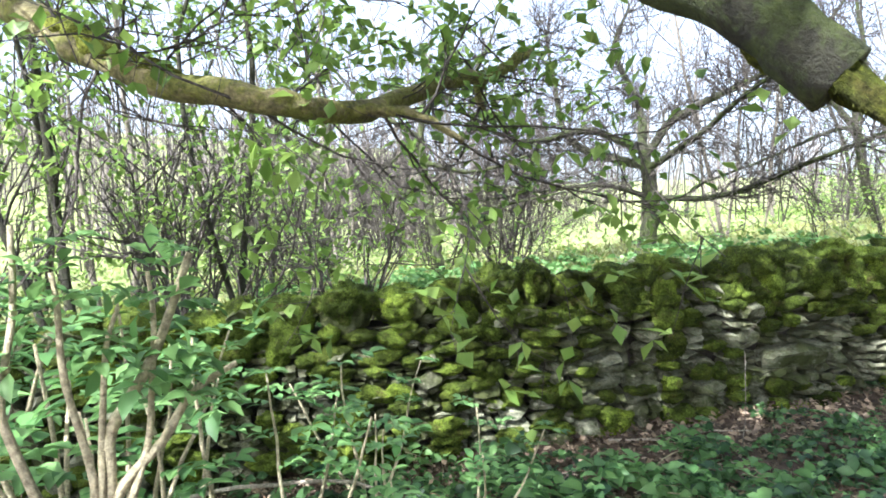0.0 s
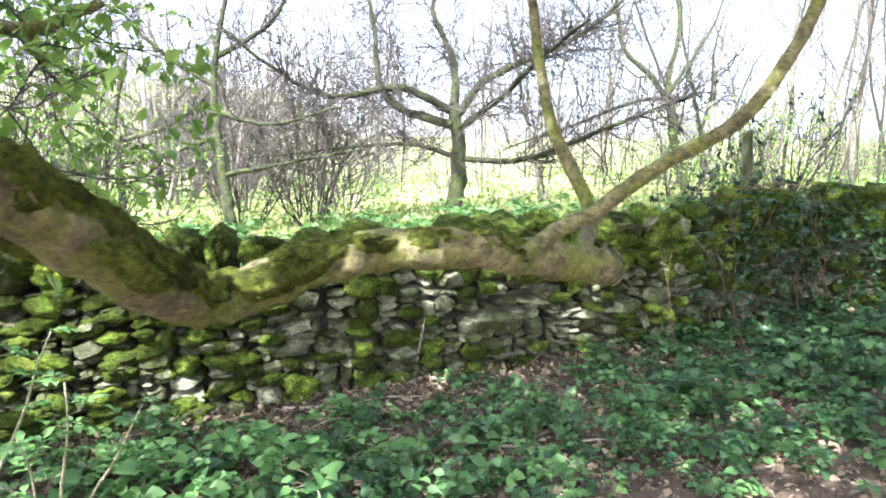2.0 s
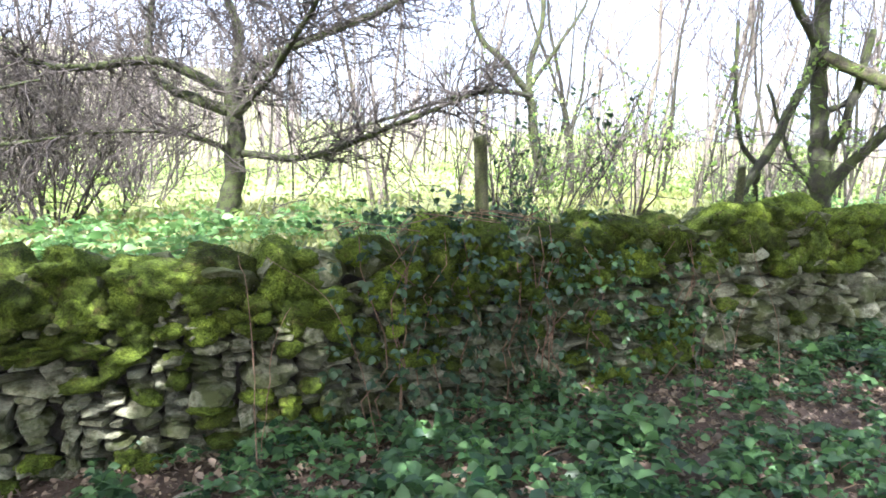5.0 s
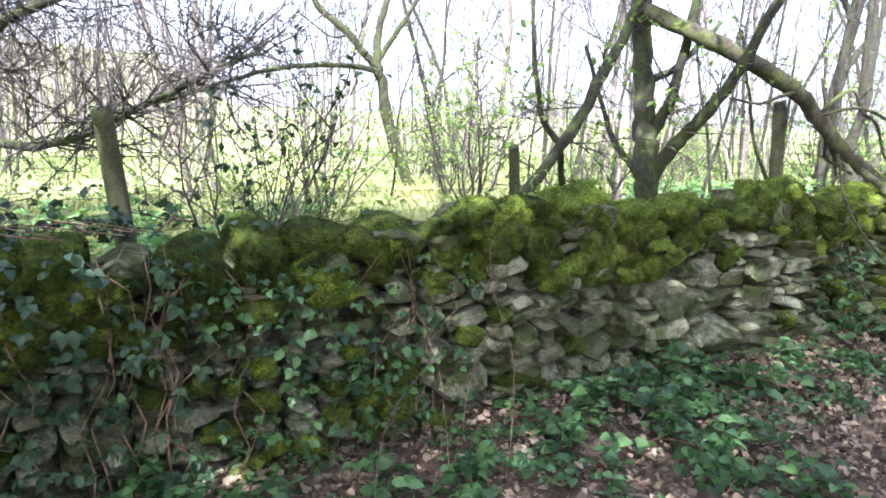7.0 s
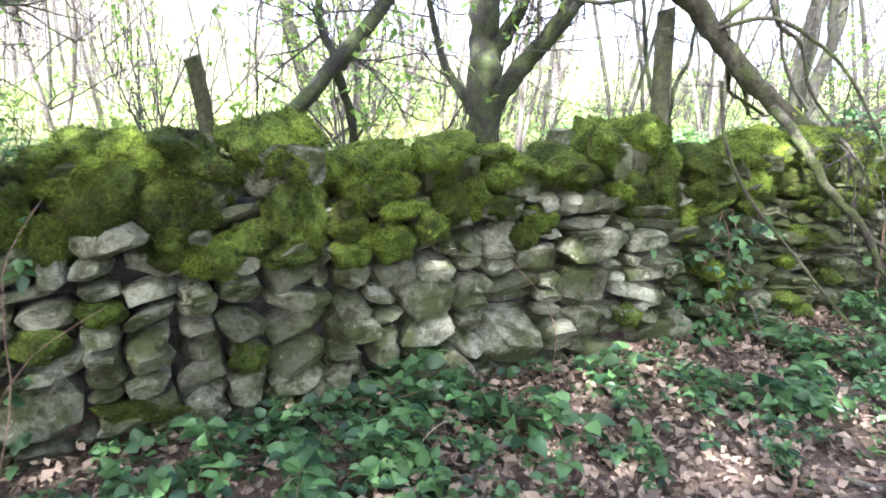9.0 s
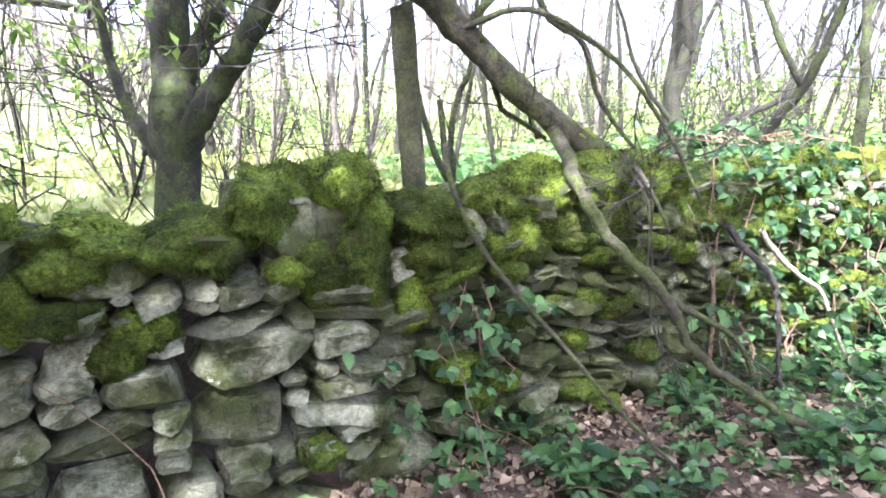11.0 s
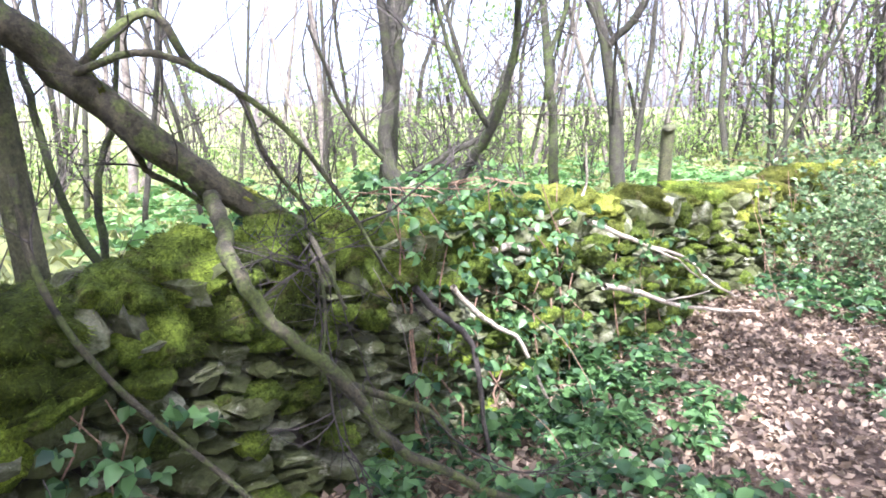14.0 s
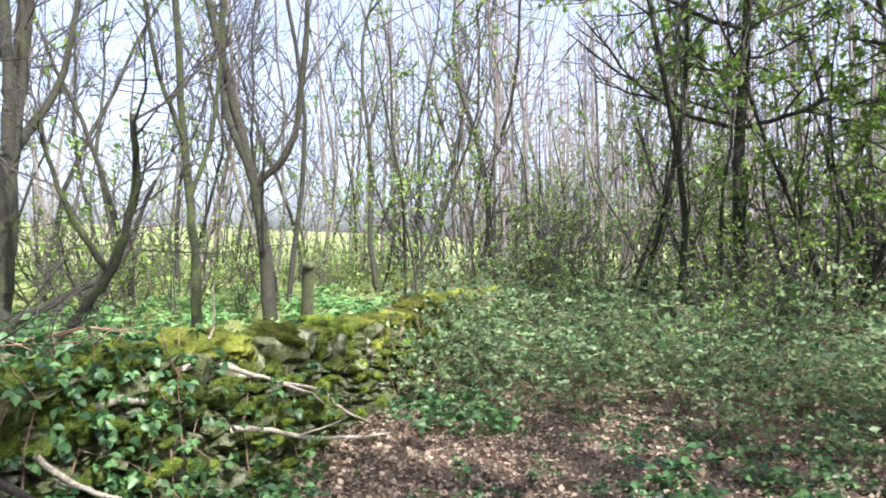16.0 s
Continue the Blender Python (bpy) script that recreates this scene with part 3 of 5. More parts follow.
woody("hawthorn_tree", "slender bare hawthorn with level twiggy branches", (rooted([(-0.08, 8.99, 0.95), (-0.13, 9.08, 1.39), (-0.23, 9.18, 2.13), (-0.25, 9.28, 2.95), (-0.1, 9.4, 3.9)]), 0.1, 0.03), [
    ([(-0.23, 9.17, 2.05), (-0.86, 9.25, 1.83), (-1.75, 9.36, 1.61)], 0.04, 0.012),
    ([(-0.13, 9.09, 1.54), (0.62, 8.99, 1.68), (1.65, 8.85, 1.87)], 0.035, 0.012),
    ([(-0.22, 9.21, 2.35), (0.48, 9.08, 2.2), (1.37, 8.96, 2.43)], 0.04, 0.012),
    ([(-0.24, 9.25, 2.7), (-1.0, 9.3, 3.2), (-1.6, 9.5, 3.9)], 0.04, 0.012),
    ([(-0.2, 9.3, 3.1), (0.5, 9.4, 3.6), (0.9, 9.5, 4.4)], 0.04, 0.012)], BARK_DARK, twig_n=40, twig_len=0.9, twig_depth=2, twig_r=0.01)
woody("hawthorn_tree", "low bare hawthorn with crooked level branches", (rooted([(-1.8, 10.36, 0.95), (-1.85, 10.4, 1.6), (-1.9, 10.5, 2.4), (-1.7, 10.6, 3.4)]), 0.09, 0.03), [
    ([(-1.86, 10.4, 1.5), (-2.8, 10.4, 1.7), (-3.8, 10.3, 2.1)], 0.035, 0.012),
    ([(-1.88, 10.45, 2.0), (-1.0, 10.3, 2.3), (-0.3, 10.2, 2.9)], 0.035, 0.012),
    ([(-1.85, 10.5, 2.5), (-2.6, 10.7, 3.1), (-3.1, 10.9, 4.0)], 0.035, 0.012)], BARK_DARK, twig_n=40, twig_len=0.9, twig_depth=2, twig_r=0.01)
woody("hazel_tree", "slim bare hazel with curving dark stems", (rooted([(8.66, 13.0, 1.15), (8.42, 12.95, 1.6), (8.18, 12.8, 2.2), (8.06, 12.7, 2.7), (7.95, 12.67, 3.1)]), 0.105, 0.085), [
    ([(7.95, 12.67, 3.05), (7.5, 12.6, 3.5), (6.95, 12.6, 4.0), (6.8, 12.6, 4.7), (6.5, 12.6, 6.2)], 0.07, 0.02),
    ([(7.95, 12.67, 3.05), (7.98, 12.7, 3.6), (8.15, 12.7, 4.4), (8.1, 12.8, 5.6), (8.3, 12.8, 7.2)], 0.07, 0.02),
    ([(8.0, 12.68, 3.2), (8.5, 12.6, 4.0), (8.95, 12.6, 4.8), (9.3, 12.6, 6.4)], 0.045, 0.012),
    ([(7.96, 12.67, 3.0), (7.3, 11.8, 2.95), (6.3, 10.9, 2.75), (5.2, 10.6, 2.35), (4.0, 10.45, 1.95)], 0.05, 0.015),
    ([(7.5, 12.6, 3.5), (7.2, 12.5, 3.45), (6.7, 12.4, 3.75)], 0.025, 0.01)], BARK_DARK, twig_n=14, twig_len=0.9, up=0.25)
woody("hazel_tree", "slim bare hazel forking low into two rods", (rooted([(9.15, 13.3, 1.2), (9.1, 13.25, 1.9), (9.0, 13.2, 2.5)]), 0.07, 0.055), [
    ([(9.0, 13.2, 2.45), (8.7, 13.1, 3.4), (8.35, 13.0, 4.6), (8.2, 12.9, 6.5)], 0.045, 0.015),
    ([(9.0, 13.2, 2.45), (9.2, 13.2, 3.2), (9.3, 13.3, 4.2), (9.7, 13.4, 5.4)], 0.04, 0.012),
    ([(9.15, 13.25, 2.9), (9.5, 13.1, 3.2), (9.9, 13.0, 3.4)], 0.02, 0.008)], BARK, twig_n=14, twig_len=0.8, up=0.3)
woody("oak_tree", "dark mossy tree forking into thick limbs behind the wall", (rooted([(8.95, 6.8, 1.4), (8.96, 6.87, 1.8), (8.98, 6.95, 2.07), (8.98, 7.02, 2.5), (8.95, 7.1, 3.4), (9.0, 7.1, 4.8)]), 0.115, 0.07), [
    ([(8.96, 6.82, 1.62), (9.1, 6.76, 1.85), (9.24, 6.66, 2.05), (9.42, 6.5, 2.4), (9.6, 6.3, 2.95), (9.9, 6.1, 3.7)], 0.065, 0.03),
    ([(8.97, 6.9, 1.9), (9.1, 6.9, 2.12), (9.2, 6.88, 2.4), (9.3, 6.8, 3.2)], 0.06, 0.03),
    ([(8.94, 6.85, 1.6), (8.83, 6.9, 1.75), (8.73, 7.05, 1.98), (8.6, 7.3, 2.7)], 0.04, 0.015),
    ([(8.97, 7.0, 2.4), (9.3, 7.0, 2.55), (9.6, 6.9, 2.9)], 0.04, 0.015),
    ([(8.96, 7.05, 3.0), (8.4, 6.9, 3.5), (7.8, 6.6, 3.7)], 0.05, 0.02)], BARK_DARK, twig_n=14, twig_len=0.8, leaves=0.28, sides=10)
woody("leaning_tree", "slim leaning mossy stem resting against a tree", (rooted([(7.6, 6.45, 1.4), (8.03, 6.6, 1.83), (8.48, 6.78, 2.42), (8.95, 7.05, 3.1)]), 0.05, 0.04), [
    ([(8.1, 6.65, 1.85), (8.0, 6.8, 2.05), (7.95, 6.9, 2.5), (7.9, 6.9, 3.2)], 0.028, 0.014),
    ([(8.05, 6.62, 1.83), (8.15, 6.75, 1.6), (8.22, 6.8, 1.2)], 0.026, 0.024)], BARK_DARK, twig_n=15, twig_len=0.6, leaves=0.6)
woody("fallen_branch", "broken mossy branch hanging from a tree down onto the wall", ([(8.97, 7.0, 2.95), (9.4, 6.6, 2.66), (9.82, 6.37, 2.37), (10.05, 6.34, 2.2), (10.25, 6.32, 1.99), (10.5, 6.24, 1.77), (10.78, 6.16, 1.58)], 0.066, 0.052), [
    ([(10.48, 6.22, 1.74), (10.42, 6.01, 1.65), (10.38, 5.84, 1.54), (10.44, 5.72, 1.37), (10.62, 5.6, 1.15), (10.73, 5.55, 0.94), (11.08, 5.36, 0.68), (11.5, 5.2, 0.53)], 0.03, 0.012),
    ([(10.76, 6.16, 1.6), (10.7, 5.95, 1.6), (10.67, 5.78, 1.5), (10.66, 5.66, 1.38)], 0.014, 0.006),
    ([(10.22, 6.33, 2.02), (10.3, 6.4, 1.88), (10.34, 6.42, 1.82), (10.42, 6.36, 1.76), (10.47, 6.27, 1.7)], 0.014, 0.01),
    ([(10.66, 6.05, 1.62), (10.66, 5.84, 1.53), (10.62, 5.72, 1.37), (10.55, 5.66, 1.17)], 0.007, 0.004),
    ([(10.1, 6.34, 2.14), (10.33, 6.25, 2.35), (10.46, 6.24, 2.19), (10.62, 6.23, 2.09), (10.69, 6.2, 1.86), (10.79, 6.08, 1.66)], 0.018, 0.008),
    ([(10.2, 6.3, 2.0), (10.45, 6.45, 1.85), (10.55, 6.5, 1.7)], 0.025, 0.012),
    ([(9.9, 6.35, 2.32), (9.5, 6.1, 2.25), (9.2, 5.95, 2.18), (8.9, 5.9, 2.2)], 0.016, 0.008),
    ([(10.1, 6.3, 2.15), (10.3, 6.1, 2.2), (10.6, 5.95, 2.0), (10.8, 5.85, 1.7), (10.92, 5.8, 1.45)], 0.014, 0.006),
    ([(10.64, 5.63, 1.14), (10.95, 5.6, 0.95), (11.1, 5.62, 0.72)], 0.014, 0.008)], BRANCH, "branch", twig_n=6, twig_len=0.6, twig_r=0.005, sides=10, twig_depth=2)
woody("fallen_branch", "thin curved dead branch leaning on the wall", (list(reversed([(9.84, 5.86, 1.86), (9.86, 5.8, 1.58), (9.97, 5.72, 1.32), (10.19, 5.56, 1.02), (10.32, 5.46, 0.84), (10.6, 5.3, 0.52)])), 0.006, 0.011), [], BRANCH, "branch", twig_n=2, twig_len=0.4, twig_r=0.004)
woody("ash_tree", "bare twin-stemmed ash behind the wall", (rooted([(15.93, 8.25, 1.22), (15.91, 8.33, 2.2), (15.86, 8.46, 3.05), (15.71, 8.85, 4.95), (15.5, 9.1, 7.5)]), 0.09, 0.03), [
    ([(15.89, 8.37, 2.8), (16.05, 7.97, 3.36), (16.13, 7.79, 4.93), (16.2, 7.7, 7.0)], 0.05, 0.02),
    ([(15.86, 8.46, 3.0), (15.75, 8.7, 3.8), (15.9, 8.8, 5.5), (16.0, 8.9, 7.2)], 0.05, 0.02),
    ([(15.9, 8.3, 1.9), (15.6, 8.1, 2.5), (15.3, 7.8, 3.3)], 0.025, 0.01)], BARK, twig_n=16, twig_len=1.1, up=0.2)
woody("hawthorn_tree", "leaning dark hawthorn with a crooked fork", (rooted([(12.13, 6.88, 1.5), (12.27, 6.73, 1.8), (12.32, 6.56, 2.07), (12.26, 6.38, 2.46), (12.13, 6.25, 2.75)]), 0.042, 0.016), [
    ([(12.2, 6.8, 1.65), (12.5, 6.9, 1.9), (12.75, 6.95, 2.3)], 0.03, 0.01),
    ([(12.3, 6.65, 1.95), (12.1, 6.7, 2.3), (12.0, 6.8, 2.8)], 0.022, 0.008)], BARK_DARK, twig_n=18, twig_len=0.7)
woody("ash_tree", "tall bare ash with many upright stems", (rooted([(12.83, 8.29, 1.56), (12.79, 8.37, 1.83), (12.9, 8.31, 2.42), (12.95, 8.34, 3.1), (12.98, 8.39, 3.78), (13.0, 8.5, 6.5)]), 0.085, 0.03), [
    ([(12.8, 8.32, 1.5), (13.09, 7.97, 1.74), (13.32, 7.69, 1.96), (13.5, 7.5, 2.6)], 0.04, 0.015),
    ([(12.88, 8.31, 2.3), (12.7, 8.2, 3.0), (12.6, 8.1, 4.5), (12.5, 8.0, 6.5)], 0.045, 0.02),
    ([(12.9, 8.31, 2.5), (13.1, 8.4, 3.3), (13.2, 8.5, 5.0)], 0.04, 0.015),
    ([(12.8, 8.35, 1.7), (12.4, 8.3, 2.1), (12.0, 8.1, 2.7)], 0.025, 0.01)], BARK, twig_n=14, twig_len=1.0, up=0.15)
woody("ash_tree", "straight bare ash pole", (rooted([(14.14, 7.71, 1.39), (14.18, 7.74, 1.96), (14.19, 7.81, 2.57), (14.22, 7.92, 3.76), (14.25, 8.0, 6.5)]), 0.06, 0.025), [
    ([(14.19, 7.8, 2.5), (14.4, 7.7, 3.2), (14.5, 7.6, 4.5)], 0.025, 0.012),
    ([(14.2, 7.85, 3.0), (14.0, 8.0, 3.8), (13.9, 8.1, 5.2)], 0.025, 0.012)], BARK_DARK, twig_n=16, twig_len=0.9, up=0.2)
woody("ash_tree", "bare ash with a thick grey trunk", (rooted([(13.69, 9.56, 1.5), (13.74, 9.44, 3.09), (13.8, 9.3, 4.37), (13.9, 9.2, 7.0)]), 0.13, 0.05), [
    ([(13.75, 9.4, 3.0), (14.1, 9.2, 3.8), (14.3, 9.0, 5.5)], 0.05, 0.02),
    ([(13.78, 9.35, 3.6), (13.5, 9.5, 4.4), (13.4, 9.6, 6.0)], 0.05, 0.02)], BARK, twig_n=14, twig_len=1.1, up=0.2)
woody("elder_tree", "thin dark crooked stem behind the wall", (rooted([(10.22, 6.68, 1.4), (10.15, 6.8, 1.61), (10.1, 6.96, 1.97), (10.08, 7.0, 2.2), (10.0, 7.1, 2.9)]), 0.024, 0.012), [], BARK_DARK, twig_n=6, twig_len=0.5, twig_r=0.005)
woody("elder_tree", "thin dark crooked stem behind the wall", (rooted([(10.25, 6.83, 1.42), (10.28, 6.91, 1.79), (10.35, 6.9, 1.97), (10.39, 6.91, 2.12), (10.5, 7.0, 2.8)]), 0.022, 0.01), [], BARK_DARK, twig_n=6, twig_len=0.5, twig_r=0.005)
# beside the path: a mossy tree whose low limb swings across the way
# its trunk is unseen, supplied to carry the low limbs
woody("mossy_tree", "old mossy tree with a low sawn limb sweeping over the path", ([(0.0, -2.3, ground_z(0, -2.3) - 0.15), (0.02, -2.25, 0.8), (0.1, -2.1, 1.7), (0.15, -1.9, 2.5), (0.0, -2.0, 4.0), (-0.1, -1.9, 6.5)], 0.17, 0.07), [
    # four high limbs out of view, added so the crown throws dappled shade
    ([(0.0, -2.0, 3.8), (0.9, -1.3, 4.8), (1.8, -0.6, 5.6)], 0.07, 0.02),
    ([(0.0, -2.0, 4.2), (-1.0, -1.2, 5.2), (-1.6, 0.0, 6.0)], 0.07, 0.02),
    ([(-0.05, -1.95, 5.0), (0.8, -2.4, 6.2), (1.6, -2.6, 7.2)], 0.06, 0.02),
    ([(-0.1, -1.9, 6.3), (0.4, -1.0, 7.4), (0.9, 0.2, 8.0)], 0.05, 0.02),
    ([(0.13, -1.95, 2.3), (0.42, -1.3, 2.45), (0.74, -0.6, 2.22), (0.92, -0.02, 1.9), (0.985, 0.39, 1.67), (1.01, 0.5, 1.615), (1.05, 0.62, 1.55), (1.09, 0.72, 1.485), (1.14, 0.87, 1.41), (1.2, 0.96, 1.4), (1.34, 1.04, 1.44), (1.51, 1.08, 1.445), (1.68, 1.13, 1.42), (1.85, 1.19, 1.39)], 0.032, 0.036, "bare"),
    ([(1.78, 1.16, 1.42), (1.84, 1.28, 1.5), (1.79, 1.36, 1.65), (1.78, 1.43, 1.79), (1.77, 1.5, 1.99), (1.7, 1.6, 2.6)], 0.016, 0.01, "bare"),
    ([(1.64, 1.07, 1.43), (1.73, 1.14, 1.47), (1.79, 1.13, 1.5), (1.9, 1.12, 1.58), (2.0, 1.03, 1.66), (2.12, 1.05, 1.8), (2.3, 1.08, 2.15)], 0.016, 0.011, "bare"),
    ([(0.7, -0.7, 2.27), (0.45, 0.1, 2.2), (0.22, 0.72, 1.85), (0.31, 0.68, 1.72), (0.38, 0.62, 1.62)], 0.034, 0.034, "bare", BARK_DARK)], BARK_MOSSY, twig_n=5, twig_len=0.8, twig_r=0.004, twig_depth=2, leaves=0.6, sides=12)
cut = Geo()
cut.tube([(1.85, 1.19, 1.39), (1.857, 1.193, 1.3895)], [0.037, 0.031], 12)
low = next(o for o in scene.objects if o.name == "mossy_tree")
for v in cut.v:
    v -= low.location
part("sawn_end", cut, CUTWOOD, low, "pale sawn end of the limb")
woody("mossy_tree", "tree with a moss-furred branch and young green leaves", ([(-2.7, 2.3, ground_z(-2.7, 2.3) - 0.15), (-2.68, 2.3, 0.9), (-2.6, 2.35, 1.9), (-2.5, 2.5, 3.2), (-2.4, 2.6, 5.0)], 0.15, 0.07), [
    ([(-2.58, 2.36, 2.2), (-2.0, 2.35, 2.55), (-1.42, 2.2, 2.28), (-1.1, 2.05, 2.08), (-0.82, 1.95, 1.95), (-0.45, 1.93, 1.86), (-0.24, 2.2, 1.88), (0.03, 2.6, 2.05), (0.25, 2.8, 2.13), (0.4, 2.9, 2.24)], 0.062, 0.022),
    ([(-0.3, 2.1, 1.86), (-0.1, 2.1, 1.86), (0.08, 2.1, 1.76)], 0.022, 0.01),
    ([(0.2, 2.76, 2.11), (0.17, 2.85, 2.06), (0.19, 2.9, 2.0)], 0.02, 0.016),
    ([(-2.5, 2.5, 3.0), (-1.9, 3.0, 3.2), (-1.2, 3.4, 2.9), (-0.4, 3.7, 2.8)], 0.035, 0.01),
    ([(-2.55, 2.4, 2.6), (-2.2, 3.2, 2.8), (-2.0, 4.0, 2.5)], 0.03, 0.01),
    ([(-2.45, 2.55, 3.6), (-1.6, 2.3, 3.7), (-0.6, 2.2, 3.5)], 0.035, 0.01),
    # top three limbs rise out of view, added to cast shade
    ([(-2.4, 2.6, 4.6), (-1.2, 2.9, 5.6), (0.0, 3.0, 6.2)], 0.05, 0.02),
    ([(-2.4, 2.6, 4.8), (-2.6, 3.6, 5.8), (-2.0, 4.6, 6.6)], 0.05, 0.02),
    ([(-2.4, 2.6, 4.9), (-1.5, 1.8, 6.0), (-0.6, 1.2, 7.0)], 0.05, 0.02)], BARK_MOSSY, twig_n=16, twig_len=0.8, twig_r=0.006, twig_depth=2, leaves=0.75, leaf_mat=SPRING, sides=12)


def furred(tree, pts, r, count, spare=0.0):
    """Moss cushions along the upper side of a limb."""
    path = spline([Vector(p) - tree.location for p in pts], 6)
    for i in range(count):
        k = rng.uniform(spare, 1) * (len(path) - 2)
        a, b = path[int(k)], path[int(k) + 1]
        d = (b - a).normalized()
        p = a.lerp(b, k % 1)
        ob = new("moss_cushion", rng.choice(gold_moss))
        ob.parent = tree
        side = d.cross(rand_dir(rng) + d.cross(Vector((0, -0.8, 0.6)))).normalized()
        if side.z < -0.4:
            side = -side
        ob.matrix_local = Matrix.LocRotScale(p + side * r * 0.62, d.to_track_quat("X", "Z"), (rng.uniform(0.06, 0.18), r * rng.uniform(1.0, 1.5), r * rng.uniform(0.9, 1.4)))


trees = [o for o in scene.objects if o.name.startswith("mossy_tree")]
furred(trees[0], [(1.34, 1.04, 1.44), (1.51, 1.08, 1.445), (1.68, 1.13, 1.42)], 0.032, 14)
furred(trees[0], [(0.92, -0.02, 1.9), (0.985, 0.39, 1.67), (1.05, 0.62, 1.55), (1.09, 0.72, 1.485), (1.14, 0.87, 1.41), (1.2, 0.96, 1.4), (1.34, 1.04, 1.44)], 0.037, 64)
furred(trees[0], [(0.22, 0.72, 1.85), (0.31, 0.68, 1.7), (0.38, 0.62, 1.6)], 0.03, 18)
furred(trees[1], [(-2.0, 2.35, 2.55), (-1.42, 2.2, 2.28), (-1.1, 2.05, 2.08), (-0.82, 1.95, 1.95), (-0.45, 1.93, 1.86)], 0.05, 30)


hanging = next(o for o in scene.objects if o.name == "fallen_branch")
furred(hanging, [(9.4, 6.6, 2.66), (9.82, 6.37, 2.37), (10.05, 6.34, 2.2), (10.25, 6.32, 1.99), (10.5, 6.24, 1.77), (10.78, 6.16, 1.58)], 0.046, 26)


def pole_tree(seed, height, r, leafy_share, n_limb, stems=1, leaf_size=0.07, low=0.25, child=4):
    """A slim woodland tree at the origin, of one or more stems."""
    g = random.Random(seed)
    ob = thing("ash_tree", "slim bare woodland tree with fine upright twigs" if not leafy_share else "slim woodland tree with fresh green leaves", "tree", "woodland trees")
    tw, lv, mat = Geo(), Geo(), g.choice((BARK, BARK, BARK_PALE))
    for st in range(stems):
        a = g.uniform(0, 6.28)
        p = Vector((0.1 * math.cos(a), 0.1 * math.sin(a), -0.2)) * (st > 0) + Vector((0, 0, -0.2)) * (st == 0)
        lean = 0.12 + 0.16 * (stems > 1)
        pts, h = [p.copy()], height * (1 - 0.18 * st * g.random())
        d = Vector((math.cos(a) * lean, math.sin(a) * lean, 1))
        for i in range(9):
            d = (d + Vector((g.gauss(0, 0.13), g.gauss(0, 0.13), 0.2))).normalized()
            p = p + d * h / 9
            pts.append(p.copy())
        trunk = Geo()
        trunk.tube(pts, taper(len(pts), r * (1 - 0.2 * st), r * 0.2), 7, 0.06, g)
        part("trunk", trunk, mat, ob)
        for i in range(n_limb // stems):
            s = (low + (0.97 - low) * (i + g.random()) / (n_limb // stems)) * 9
            k = min(int(s), 8)
            at = pts[k].lerp(pts[k + 1], s - k)
            a = g.uniform(0, 6.28)
            cd = Vector((math.cos(a), math.sin(a), g.uniform(0.4, 1.6)))
            shoot(tw, g, at, cd, h * g.uniform(0.15, 0.34) * (1.15 - s / 12), r * 0.34, 2, child, 3, 0.2, lv if g.random() < leafy_share else None, leaf_size, 0.26, 0.75)
    crown = part("crown", tw, TWIG, ob)
    if lv.v:
        part("foliage", lv, SPRING, crown)
    return ob


def shrub(seed, size, leafy_share, label, mat=SPRING, leaf_size=0.06, stems=9):
    g = random.Random(seed)
    ob = thing("shrub", label, "shrub", "woodland shrubs")
    tw, lv = Geo(), Geo()
    for i in range(stems):
        a = g.uniform(0, 6.28)
        tw = Geo()
        shoot(tw, g, Vector((0.12 * math.cos(a), 0.12 * math.sin(a), -0.1)), Vector((math.cos(a) * 0.5, math.sin(a) * 0.5, 1)), size * g.uniform(0.6, 1.1), 0.009 * size, 2, 4, 3, 0.15,
              lv if g.random() < leafy_share else None, leaf_size, 0.25, 0.7)
        part("stem", tw, TWIG, ob)
    if lv.v:
        part("foliage", lv, mat, ob)
    return ob


kinds = [pole_tree(100 + i, (9, 11, 8, 12, 7, 10)[i], (0.05, 0.065, 0.04, 0.075, 0.042, 0.055)[i], 0.0, 14, (1, 2, 1, 1, 3, 2)[i]) for i in range(6)]
far_kinds = [pole_tree(150 + i, (9, 11, 8, 12)[i], (0.045, 0.06, 0.04, 0.07)[i], 0.0, 10, (1, 2, 2, 1)[i], child=3) for i in range(4)]
green_kinds = [pole_tree(200 + i, (9, 7, 6)[i], (0.06, 0.05, 0.038)[i], (0.7, 0.85, 1.0)[i], 14, (1, 2, 2)[i], 0.1, 0.12) for i in range(3)]
bushes = [shrub(300, 1.6, 0.0, "bare twiggy shrub in the wood"), shrub(301, 1.4, 1.0, "young shrub with pale spring leaves"), shrub(302, 2.2, 0.9, "tall shrub coming into pale leaf", SPRING, 0.085), shrub(303, 1.0, 0.95, "low green shrub in the wood")]
taken = [(3.1, 10.1, 2.0), (-0.2, 9.1, 1.5), (-1.8, 10.4, 1.2), (8.4, 12.9, 1.2), (9.1, 13.3, 0.8), (8.7, 6.5, 1.2), (15.9, 8.3, 1.0), (12.2, 6.8, 1.0), (12.8, 8.3, 1.0), (14.2, 7.8, 0.8), (13.7, 9.5, 0.8), (10, 6.4, 0.8), (5.3, 5.8, 0.8), (14.9, 7.1, 0.8)]
first_use = set()


